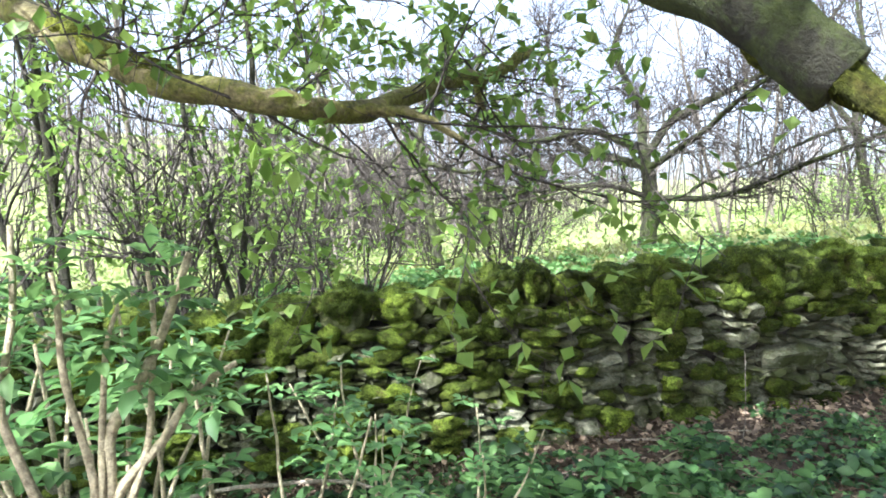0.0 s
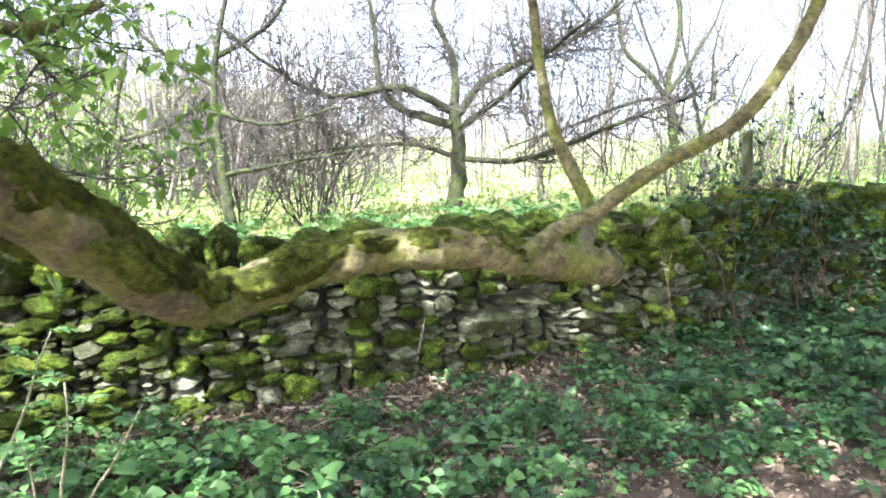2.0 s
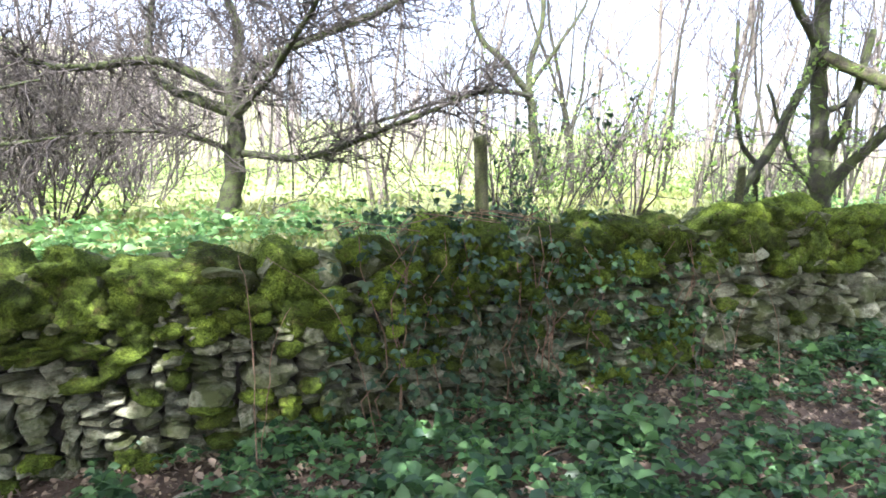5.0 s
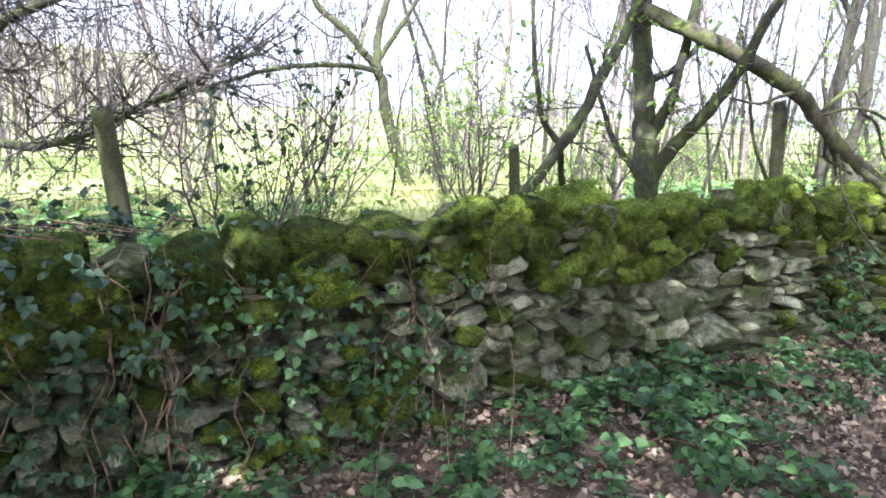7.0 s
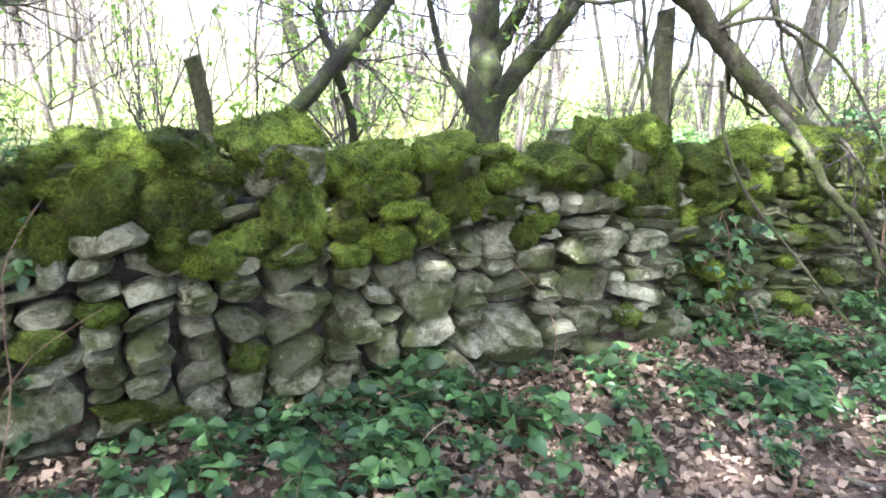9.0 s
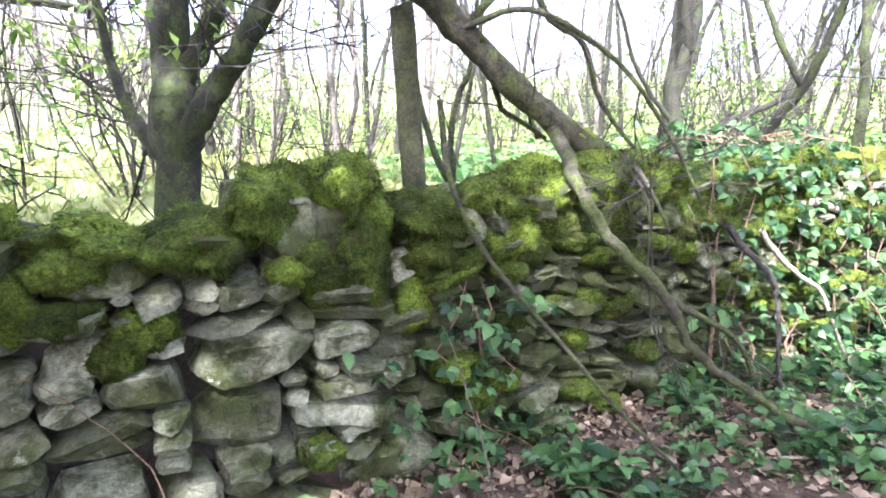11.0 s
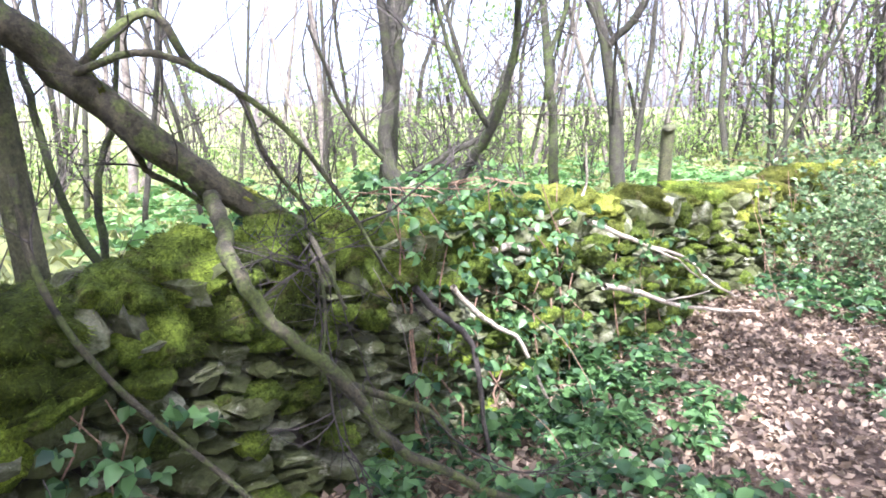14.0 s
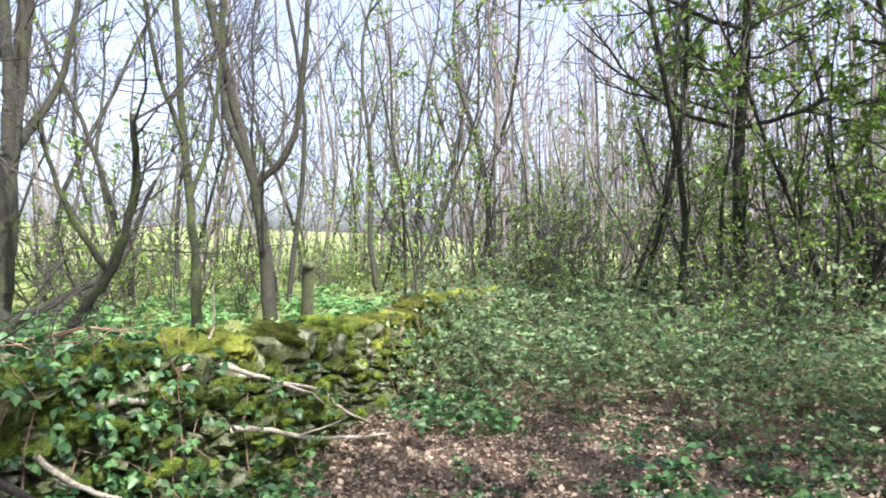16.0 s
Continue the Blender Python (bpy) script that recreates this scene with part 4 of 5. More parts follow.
def plant(kind, x, y, scale, gap):
    if any((x - a) ** 2 + (y - b) ** 2 < max(gap, c) ** 2 for a, b, c in taken):
        return None
    taken.append((x, y, gap))
    m = Matrix.LocRotScale((x, y, ground_z(x, y)), Euler((rng.gauss(0, 0.04), rng.gauss(0, 0.04), rng.uniform(0, 6.28))), (scale,) * 3)
    if kind.name not in first_use:
        first_use.add(kind.name)
        kind.matrix_basis = m
        kind.scale = (scale,) * 3
        return kind
    return copy_thing(kind, m if kind.scale[0] == 1 else m @ Matrix.Scale(1 / kind.scale[0], 4))


def scatter(count, box, pick, gap, scales, test=None):
    x0, x1, y0, y1 = box
    for i in range(count):
        x, y = rng.uniform(x0, x1), rng.uniform(y0, y1)
        if test and not test(x, y):
            continue
        plant(rng.choice(pick), x, y, rng.uniform(*scales), gap)


for x, y, k in ((17.5, 3.4, 0.6), (18.5, 2.6, 0.7), (20.0, 3.2, 0.8)):
    plant(bushes[2], x, y, k, 0.05)


def behind(x, y):
    return y > wall_y(x) + 3.0


for x, y, k, i in ((11.5, 13.9, 0.85, 0), (10.99, 11.9, 0.8, 2), (11.9, 12.3, 0.75, 3), (12.4, 14.2, 0.8, 1), (7.0, 13.6, 0.45, 4), (7.5, 15.4, 0.6, 5), (10.2, 10.2, 0.42, 4), (10.6, 12.6, 0.6, 2), (13.0, 12.4, 0.8, 0), (11.6, 9.2, 0.6, 2), (14.1, 11.5, 0.8, 5), (6.6, 11.6, 0.3, 4), (5.6, 13.2, 0.5, 1), (9.6, 9.9, 0.4, 5), (10.9, 8.6, 0.45, 0), (8.3, 16.5, 0.7, 3), (3.9, 14.5, 0.6, 2), (5.0, 16.5, 0.7, 5), (9.8, 16.0, 0.75, 0), (9.4, 11.2, 0.6, 3), (10.2, 14.8, 0.8, 1), (11.0, 10.6, 0.6, 0), (12.6, 16.4, 0.9, 5), (7.6, 10.2, 0.4, 2), (10.0, 8.9, 0.45, 1)):
    plant(kinds[i], x, y, k, 0.1)
scatter(17, (10, 24, 8, 14), kinds, 0.9, (0.55, 0.85), behind)
scatter(34, (16.5, 30, 4, 13), far_kinds + green_kinds[:2] * 2, 0.7, (0.65, 1.1), lambda x, y: y > wall_y(x) + 0.9 or x > 20)
scatter(58, (-14, 34, 12, 20), far_kinds, 0.9, (0.5, 0.95), behind)
scatter(54, (-20, 40, 19, 34), far_kinds, 1.0, (0.6, 0.95), behind)
scatter(26, (-13, -2.5, 5, 16), kinds + green_kinds * 2, 0.8, (0.5, 0.8), lambda x, y: y > wall_y(x) + 1.0)
scatter(34, (24, 52, -16, 16), far_kinds + green_kinds, 1.0, (0.7, 1.1))
scatter(40, (-9, -0.8, 4.4, 9), bushes[1:3] + green_kinds[2:], 0.4, (0.7, 1.2), lambda x, y: y > wall_y(x) + 0.7)
for x, y, k in ((6.3, 6.9, 0.55), (5.8, 6.6, 0.5), (4.6, 6.3, 0.4), (9.4, 7.3, 0.6)):
    plant(bushes[1], x, y, k, 0.05)
scatter(14, (-4, 2.6, 9, 14), bushes[:1], 0.5, (1.0, 1.7))
scatter(18, (-9, 1.0, 13.5, 24), bushes[:1], 0.8, (1.8, 2.6))
scatter(46, (8, 25, 9, 17), bushes[3:] + bushes[1:2], 0.6, (0.8, 1.3), behind)
scatter(60, (-8, 26, 8, 26), bushes, 0.6, (0.6, 1.2), lambda x, y: y > wall_y(x) + 1.6)
scatter(26, (20, 32, -9, 9), bushes[2:3] + bushes[1:2], 0.6, (1.4, 2.3))
scatter(34, (18.5, 30, -8, 5), green_kinds, 0.7, (0.7, 1.2))
scatter(18, (9, 18, 7, 12), bushes[:1] + bushes[2:3], 0.45, (0.4, 0.8), lambda x, y: y > wall_y(x) + 0.7)
scatter(70, (17, 34, -12, 12), bushes[1:], 0.6, (0.9, 1.7), lambda x, y: y > wall_y(x) + 0.8 or x > 19)


# ---- the canopy over and behind the path: mostly unseen trees, added for shade ----
def canopy_tree(seed, x, y, height, r, spread, leaf_share, lean=(0, 0)):
    g = random.Random(seed)
    ob = thing("canopy_tree", "tall tree with a spreading half-leafed crown, most added unseen for shade", "tree", "canopy trees", (x, y, ground_z(x, y)))
    tw, lv = Geo(), Geo()
    pts = spline([(0, 0, -0.2), (0.1, 0.05, height * 0.3), (lean[0] * 0.7 + g.gauss(0, 0.2), lean[1] * 0.7 + g.gauss(0, 0.2), height * 0.65), (lean[0] + g.gauss(0, 0.3), lean[1] + g.gauss(0, 0.3), height)], 4)
    trunk = Geo()
    trunk.tube(pts, taper(len(pts), r, r * 0.2), 10, 0.07, g)
    part("trunk", trunk, BARK, ob)
    for i in range(20):
        k = int(len(pts) * (0.4 + 0.56 * i / 20))
        a = 2.4 * i + g.uniform(-0.4, 0.4)
        shoot(tw, g, pts[min(k, len(pts) - 1)], Vector((math.cos(a), math.sin(a), g.uniform(0.15, 0.6))), spread * g.uniform(0.6, 1.1), r * 0.4, 3, 5, 3, 0.04, lv if g.random() < leaf_share else None, 0.14, 0.2, 0.75)
    crown = part("crown", tw, TWIG, ob)
    if lv.v:
        part("foliage", lv, SPRING, crown)


# all out of view; crowns and leaf shares set to dapple wall and ground
for k, (x, y, h, spread, share, lean) in enumerate(((-5.5, -3.0, 9.0, 2.6, 0.2, (0, 0)), (-1.4, -3.0, 8.5, 3.0, 0.55, (0.4, 6.0)), (2.2, -2.2, 8.5, 3.2, 0.35, (-0.4, 5.4)), (-8.0, -1.5, 10.0, 3.0, 0.3, (0, 0)), (4.4, -1.6, 8.0, 2.6, 0.4, (-1.4, 5.2)))):
    canopy_tree(700 + k, x, y, h, 0.16, spread, share, lean)
for k, (x, y, h, spread, share, lean) in enumerate(((1.7, -1.5, 8.0, 2.8, 0.3, (0.2, 2.4)), (0.4, -1.6, 8.0, 2.6, 0.6, (0.4, 2.6)), (3.4, -0.9, 7.5, 2.6, 0.6, (0.4, 2.6)), (6.0, -0.4, 7.5, 2.6, 0.6, (0.2, 2.8)), (7.5, 0.2, 7.5, 1.9, 0.3, (0.0, 2.6)), (5.2, -3.4, 9.5, 3.0, 0.6, (0.4, 2.0)), (-1.0, -1.1, 7.0, 2.2, 0.4, (0.3, 2.2)), (9.9, -1.9, 8.5, 2.3, 0.4, (0.2, 2.2)), (12.2, -2.6, 9.0, 2.4, 0.3, (0.2, 1.6)))):
    canopy_tree(720 + k, x, y, h, 0.14, spread, share, lean)
# two smaller unseen crowns that shade the litter before the wall
canopy_tree(712, 6.2, -0.9, 6.5, 0.1, 2.1, 0.35, (0.4, 3.6))
canopy_tree(713, 8.0, -0.6, 6.5, 0.1, 1.6, 0.3, (-0.2, 1.0))
canopy_tree(710, 18.6, 0.6, 7.5, 0.12, 3.2, 0.9)
canopy_tree(711, 21.5, 3.0, 9.0, 0.13, 3.0, 0.8)


# ---- fence posts behind the wall ----
def fence_post(x, y, top, r, label):
    """A round weathered post with a split, slightly slanted top."""
    g0 = ground_z(x, y) - 0.15
    ob = thing("fence_post", label, "fence post", "old fence posts", (x, y, g0))
    g = Geo()
    pts = [Vector((0, 0, 0)), (Vector(top) - Vector((x, y, g0))) * 0.35, (Vector(top) - Vector((x, y, g0))) * 0.7, Vector(top) - Vector((x, y, g0))]
    g.tube(spline(pts, 4), taper(13, r, r * 0.93), 10, 0.05, rng)
    for i in range(1, 11):
        g.v[-i].z += 0.3 * g.v[-i].x
    part("post", g, POST, ob)
    return ob


fence_post(5.3, 5.9, (5.17, 5.78, 2.0), 0.052, "leaning weathered wooden fence post behind the wall")
fence_post(9.97, 6.5, (9.9, 6.5, 2.28), 0.055, "stout weathered wooden post behind the wall")
fence_post(14.97, 7.15, (14.75, 6.95, 1.97), 0.06, "leaning fence post at the wood's edge")
fence_post(7.54, 6.15, (7.4, 5.97, 1.88), 0.036, "dark broken stub of a post behind the wall")


def fence_wire(a, b, sag):
    """A slack strand between two posts."""
    a, b = Vector(a), Vector(b)
    ob = thing("fence_wire", "thin rusty slack wire between old posts", "wire", "fence wires", a)
    g = Geo()
    g.tube([a.lerp(b, k / 12) - a - Vector((0, 0, sag * 4 * (k / 12) * (1 - k / 12))) for k in range(13)], [0.0016] * 13, 4, cap=False)
    part("strand", g, BARK, ob)


for z in (1.62, 1.85):
    fence_wire((5.25, 5.85, z - 0.05), (9.95, 6.48, z + 0.1), 0.06)
    fence_wire((9.95, 6.48, z + 0.1), (14.86, 7.05, z - 0.02), 0.07)


# ---- dead sticks on the wall ----
def stick(label, paths, mat=DEADWOOD):
    base = Vector(paths[0][0][0])
    ob = thing("dead_stick", label, "stick", "fallen sticks", base)
    for pts, r0, r1 in paths:
        path = spline([Vector(p) - base for p in pts], 4)
        path = [p + rand_dir(rng) * 0.006 for p in path]
        g = Geo()
        g.tube(path, taper(len(path), r0, r1), 6, 0.08, rng)
        part("branch", g, mat, ob)
    return ob


stick("pale forked dead branch lying over the mossy wall", [([(11.92, 6.15, 1.42), (12.17, 6.17, 1.41), (12.54, 6.19, 1.42), (12.79, 6.16, 1.33), (13.08, 6.15, 1.22), (13.67, 6.14, 1.02), (13.81, 6.09, 0.88), (14.11, 6.0, 0.7)], 0.021, 0.008), ([(12.54, 6.19, 1.42), (12.56, 6.2, 1.49), (12.64, 6.22, 1.6), (12.68, 6.25, 1.84)], 0.013, 0.006), ([(13.08, 6.15, 1.22), (13.45, 6.1, 1.06), (13.6, 6.0, 0.9)], 0.01, 0.005), ([(12.05, 6.16, 1.41), (11.8, 6.12, 1.36), (11.68, 6.1, 1.38)], 0.01, 0.006)])
stick("broken pale stick caught on the wall", [([(11.63, 6.05, 1.37), (11.8, 6.07, 1.38), (12.01, 6.09, 1.33)], 0.025, 0.021)])
stick("dead stick lying across the brambles", [([(12.59, 6.05, 1.05), (12.92, 6.04, 0.95), (13.51, 6.02, 0.74), (14.38, 5.95, 0.55)], 0.02, 0.01), ([(13.2, 6.03, 0.85), (13.6, 5.95, 0.85)], 0.008, 0.004)])
stick("bare dead stick leaning on the brambles", [([(11.26, 5.83, 1.32), (11.44, 5.83, 1.15), (11.57, 5.83, 1.06), (11.66, 5.82, 0.98), (11.8, 5.75, 0.62)], 0.013, 0.008)])
stick("brown crooked dead stick leaning in the brambles", [([(11.02, 5.77, 1.37), (11.16, 5.75, 1.22), (11.29, 5.75, 1.1), (11.31, 5.74, 0.95), (11.33, 5.7, 0.55)], 0.015, 0.01)], TWIG)
stick("long pale stick arching over the leaf litter", [([(-1.45, 2.84, 0.1), (-1.41, 3.0, 0.2), (-1.14, 3.15, 0.24), (-0.77, 3.2, 0.25), (-0.48, 3.2, 0.24), (-0.1, 3.05, 0.14)], 0.014, 0.008)])
for i in range(40):
    x = rng.uniform(-2, 15.5)
    y = wall_y(x) - rng.uniform(0.15, 1.5)
    a, l = rng.uniform(-0.9, 0.9), rng.uniform(0.3, 0.9)
    pts = []
    for k in (0, 0.35, 0.7, 1):
        px, py = x + math.cos(a) * l * (k - 0.5), min(y + math.sin(a) * l * (k - 0.5), wall_y(x) - 0.08)
        pts.append((px, py + rng.gauss(0, 0.02), ground_z(px, py) + 0.015 + rng.uniform(0, 0.03)))
    stick("thin dead stick on the leaf litter", [(pts, rng.uniform(0.006, 0.013), 0.004)], rng.choice((DEADWOOD, BARK_PALE, CANE)))


# ---- undergrowth ----
def trifoliate(lv, g, p, d, size, fine=True):
    side = d.cross(Vector((0, 0, 1)))
    side = side.normalized() if side.length > 1e-4 else Vector((1, 0, 0))
    up = Vector((0, 0, 1)) + rand_dir(g) * (1.0 if fine else 1.3)
    make = lv.leaf if fine else lv.small_leaf
    make(p, d + Vector((0, 0, -0.1)), up, size, size * 0.68)
    for s in (1, -1):
        make(p, d * 0.35 + side * s, up + rand_dir(g) * 0.2, size * 0.85, size * 0.58)


def bramble_shape(seed, canes, reach, size, upright):
    """Arching canes and their leaves, as two Geos."""
    g = random.Random(seed)
    st, lv = Geo(), Geo()
    for i in range(canes):
        a = g.uniform(0, 6.28)
        p, d = Vector((g.gauss(0, 0.06), g.gauss(0, 0.06), -0.05)), Vector((math.cos(a), math.sin(a), upright * g.uniform(0.6, 1.5))).normalized()
        pts, L = [p.copy()], reach * g.uniform(0.5, 1.1)
        for k in range(7):
            d = (d + Vector((0, 0, -0.2)) + rand_dir(g) * 0.14).normalized()
            p = p + d * L / 7
            p.z = max(p.z, 0.02)
            pts.append(p.copy())
            if k > 0:
                for j in range(2):
                    out = (rand_dir(g) + d * 0.4 + Vector((0, 0, 0.35))).normalized()
                    q = p + out * g.uniform(0.02, 0.08)
                    trifoliate(lv, g, q, Vector((out.x, out.y, out.z * (0.3 if canes < 8 else 1.0))), size * g.uniform(0.42, 1.25), canes < 8)
        st.tube(pts, taper(len(pts), 0.004, 0.002), 3, cap=False)
    return st, lv


def bramble(seed, name, label, canes, reach, size, mat, cane_mat=CANE, upright=0.9):
    ob = thing(name, label, "bramble" if name == "bramble" else "plant", "undergrowth")
    st, lv = bramble_shape(seed, canes, reach, size, upright)
    part("cane", st, cane_mat, ob)
    part("foliage", lv, mat, ob)
    return ob


brambles = [bramble(400 + i, "bramble", "low green bramble with toothed leaves in threes", 5, 0.55, 0.086, BRAMBLE) for i in range(4)]
herbs = [bramble(440 + i, "woodland_herb", "fresh green seedling plant on the leaf litter", 4, 0.28, 0.06, ELDER, STEM, 1.2) for i in range(2)]


def sapling(seed):
    """Upright pale stems that fork, with feathered leaves of five leaflets at the nodes."""
    g = random.Random(seed)
    ob = thing("elder_sapling", "elder sapling with pale forked stems and bright leaves", "sapling", "elder saplings")
    lv = Geo()
    for i in range(3):
        a = g.uniform(0, 6.28)
        p, d = Vector((0.06 * math.cos(a), 0.06 * math.sin(a), -0.1)), Vector((math.cos(a) * 0.25, math.sin(a) * 0.25, 1)).normalized()
        pts = [p.copy()]
        for k in range(7):
            d = (d + rand_dir(g) * 0.16 + Vector((0, 0, 0.05))).normalized()
            p = p + d * g.uniform(0.14, 0.22)
            pts.append(p.copy())
            if k < 3:
                continue
            for s in (1, -1):
                out = (d.cross(rand_dir(g)).normalized() * s + Vector((0, 0, 0.25))).normalized()
                side = out.cross(Vector((0, 0, 1))).normalized()
                L = g.uniform(0.12, 0.2)
                lv.leaf(p + out * L, out, Vector((0, 0, 1)) + rand_dir(g) * 0.3, L * 0.75, L * 0.36)
                for f in (0.45, 0.85):
                    for w in (1, -1):
                        lv.leaf(p + out * L * f, out * 0.5 + side * w, Vector((0, 0, 1)) + rand_dir(g) * 0.3, L * 0.65, L * 0.32)
        stem = Geo()
        stem.tube(pts, taper(len(pts), 0.017, 0.006), 6, 0.08, g)
        part("stem", stem, STEM, ob)
    part("foliage", lv, ELDER, ob)
    return ob


def elder_bush(base, stems):
    """A pale many-stemmed elder; each stem ends in a spray of feathered leaves."""
    base = Vector(base)
    ob = thing("elder_bush", "young elder with pale forked stems and fresh green leaves", "shrub", "elder saplings", base)
    g, lv = random.Random(475), Geo()
    for pts, r in stems:
        path = spline([Vector(q) - base for q in pts], 4)
        stem = Geo()
        stem.tube(path, taper(len(path), r, r * 0.55), 7, 0.1, g)
        part("stem", stem, STEM, ob)
        for q in path[len(path) * 2 // 3::2]:
            for s in (1, -1):
                out = (rand_dir(g) + Vector((0, -0.2, 0.2))).normalized()
                side = out.cross(Vector((0, 0, 1))).normalized()
                L = g.uniform(0.06, 0.11)
                lv.leaf(q + out * L, out, Vector((0, 0, 1)) + rand_dir(g) * 0.4, L * 0.8, L * 0.42)
                for f, w in ((0.45, 1), (0.45, -1), (0.85, 1), (0.85, -1)):
                    lv.leaf(q + out * L * f, out * 0.5 + side * w, Vector((0, 0, 1)) + rand_dir(g) * 0.4, L * 0.7, L * 0.38)
    part("foliage", lv, ELDER, ob)


elder_bush((-0.65, 1.17, -0.05), [
    ([(-0.65, 1.17, 0.37), (-0.72, 1.34, 0.64), (-0.77, 1.46, 0.91), (-0.78, 1.5, 1.05), (-0.73, 1.56, 1.16), (-0.69, 1.59, 1.26), (-0.63, 1.63, 1.45)], 0.019),
    ([(-0.72, 1.34, 0.64), (-0.76, 1.45, 0.89), (-0.68, 1.54, 1.01), (-0.64, 1.58, 1.09), (-0.6, 1.6, 1.13), (-0.53, 1.64, 1.17)], 0.014),
    ([(-0.74, 1.36, 0.68), (-0.8, 1.45, 0.95), (-0.87, 1.48, 1.17), (-0.89, 1.5, 1.35), (-0.9, 1.5, 1.42)], 0.011),
    ([(-0.74, 1.36, 0.68), (-0.79, 1.47, 0.99), (-0.8, 1.51, 1.13), (-0.8, 1.54, 1.25), (-0.78, 1.56, 1.33)], 0.01),
    ([(-0.75, 1.41, 0.78), (-0.71, 1.52, 1.0), (-0.71, 1.56, 1.13), (-0.71, 1.59, 1.29), (-0.72, 1.59, 1.41)], 0.01),
    ([(-0.79, 1.37, 0.74), (-0.94, 1.4, 1.04), (-0.97, 1.41, 1.16), (-0.96, 1.45, 1.33), (-0.96, 1.46, 1.53)], 0.012)])
elders = [sapling(460 + i) for i in range(3)]
growing = []
path_xy = [(METRES * r[1], METRES * r[2]) for r in ROWS]


def grow(kind, x, y, scale, gap, lift=0.0):
    if min((x - a) ** 2 + (y - b) ** 2 for a, b in path_xy) < 0.85 ** 2:
        return
    if any((x - a) ** 2 + (y - b) ** 2 < gap * gap for a, b in growing[-400:]):
        return
    growing.append((x, y))
    m = Matrix.LocRotScale((x, y, ground_z(x, y) + lift), Euler((0, 0, rng.uniform(0, 6.28))), (scale,) * 3)
    if kind.name not in first_use:
        first_use.add(kind.name)
        kind.matrix_basis = m
    else:
        copy_thing(kind, m @ Matrix.Scale(1 / kind.scale[0], 4))


def cover(count, x0, x1, near, far, kinds_, scales, gap):
    """Plants in a strip along the wall, between two distances in front of it."""
    for i in range(count):
        x = rng.uniform(x0, x1)
        grow(rng.choice(kinds_), x, wall_y(x) - rng.uniform(near, far), rng.uniform(*scales), gap)


cover(60, -4.5, 0.6, 0.1, 1.9, brambles + herbs, (0.7, 1.2), 0.16)
cover(70, 0.2, 4.0, 0.35, 2.3, brambles + herbs, (0.6, 1.0), 0.16)
cover(60, 3.0, 6.0, 0.08, 1.9, brambles, (0.7, 1.15), 0.16)
cover(24, 5.0, 8.0, 0.08, 1.9, brambles, (0.6, 1.1), 0.18)
cover(17, 7.2, 10.2, 0.3, 1.7, brambles, (0.6, 1.15), 0.24)
cover(16, 9.4, 10.8, 0.05, 1.6, brambles, (0.45, 0.85), 0.2)
cover(24, 10.9, 12.7, 0.02, 0.6, brambles, (0.6, 0.95), 0.12)
cover(11, 10.8, 13.0, 1.5, 2.6, brambles + herbs, (0.5, 0.9), 0.22)
cover(16, 12.5, 16.0, 2.4, 4.4, brambles, (0.6, 1.0), 0.25)
cover(9, 11.0, 13.0, 1.7, 2.4, brambles, (0.7, 1.05), 0.2)
cover(4, 11.2, 12.2, 0.6, 1.2, brambles, (0.7, 1.0), 0.2)
cover(10, 7.6, 8.6, 0.12, 0.5, brambles + herbs, (0.7, 1.1), 0.14)
cover(20, -0.6, 1.6, 0.6, 1.6, herbs, (1.2, 1.9), 0.15)
cover(110, 10.5, 20.0, -5.5, -0.8, herbs, (1.2, 2.0), 0.3)
cover(80, -4.0, 6.5, -5.0, -0.9, herbs, (1.3, 2.2), 0.35)
cover(60, 12.3, 16.5, 1.0, 4.6, brambles + herbs, (0.3, 0.62), 0.22)
cover(14, 14.3, 16.0, 0.0, 0.8, brambles, (0.8, 1.2), 0.2)


def thicket_mass(spots):
    """The tangle that nobody could count, joined."""
    shapes = [bramble_shape(420 + i, 14, 1.5, 0.072, 1.8) for i in range(4)]
    st, lv = Geo(), Geo()
    for x, y, k in spots:
        m = Matrix.LocRotScale((x, y, ground_z(x, y)), Euler((0, 0, rng.uniform(0, 6.28))), (k,) * 3)
        a, b = rng.choice(shapes)
        st.add(a.v, a.f, m)
        lv.add(b.v, b.f, m)
    ob = tagged(new("bramble_thicket", lv.mesh("bramble_thicket", THICKET)), "dense tangled bramble thicket with small pale leaves", "brambles", kind="stuff")
    part("cane", st, CANE, ob)


spots = []
for n_, x0, x1, a, b, k0, k1 in ((14, 15.2, 17.5, 0.3, 1.3, 0.6, 0.9), (105, 15.8, 23.0, -0.4, 5.5, 0.85, 1.15), (34, 14.5, 18.0, 3.0, 6.5, 0.55, 0.85), (60, 18.0, 32.0, -1.0, 12.0, 1.0, 1.4)):
    for i in range(n_):
        x = rng.uniform(x0, x1)
        spots.append((x, wall_y(x) - rng.uniform(a, b), rng.uniform(k0, k1)))
thicket_mass(spots)
for x, y, k in ((-0.95, 1.85, 0.95), (-1.3, 2.2, 1.05), (-0.25, 2.6, 0.62), (-1.75, 2.5, 1.15), (-0.65, 2.75, 0.75), (0.12, 2.9, 0.55), (-2.2, 2.9, 1.1), (-1.1, 2.75, 0.9), (-1.5, 3.1, 1.0), (-0.4, 3.3, 0.7)):
    grow(elders[rng.randrange(3)], x, y, k, 0.05)
for k in elders + brambles + herbs:
    if k.name not in first_use:
        k.location = (-3, 3, ground_z(-3, 3))


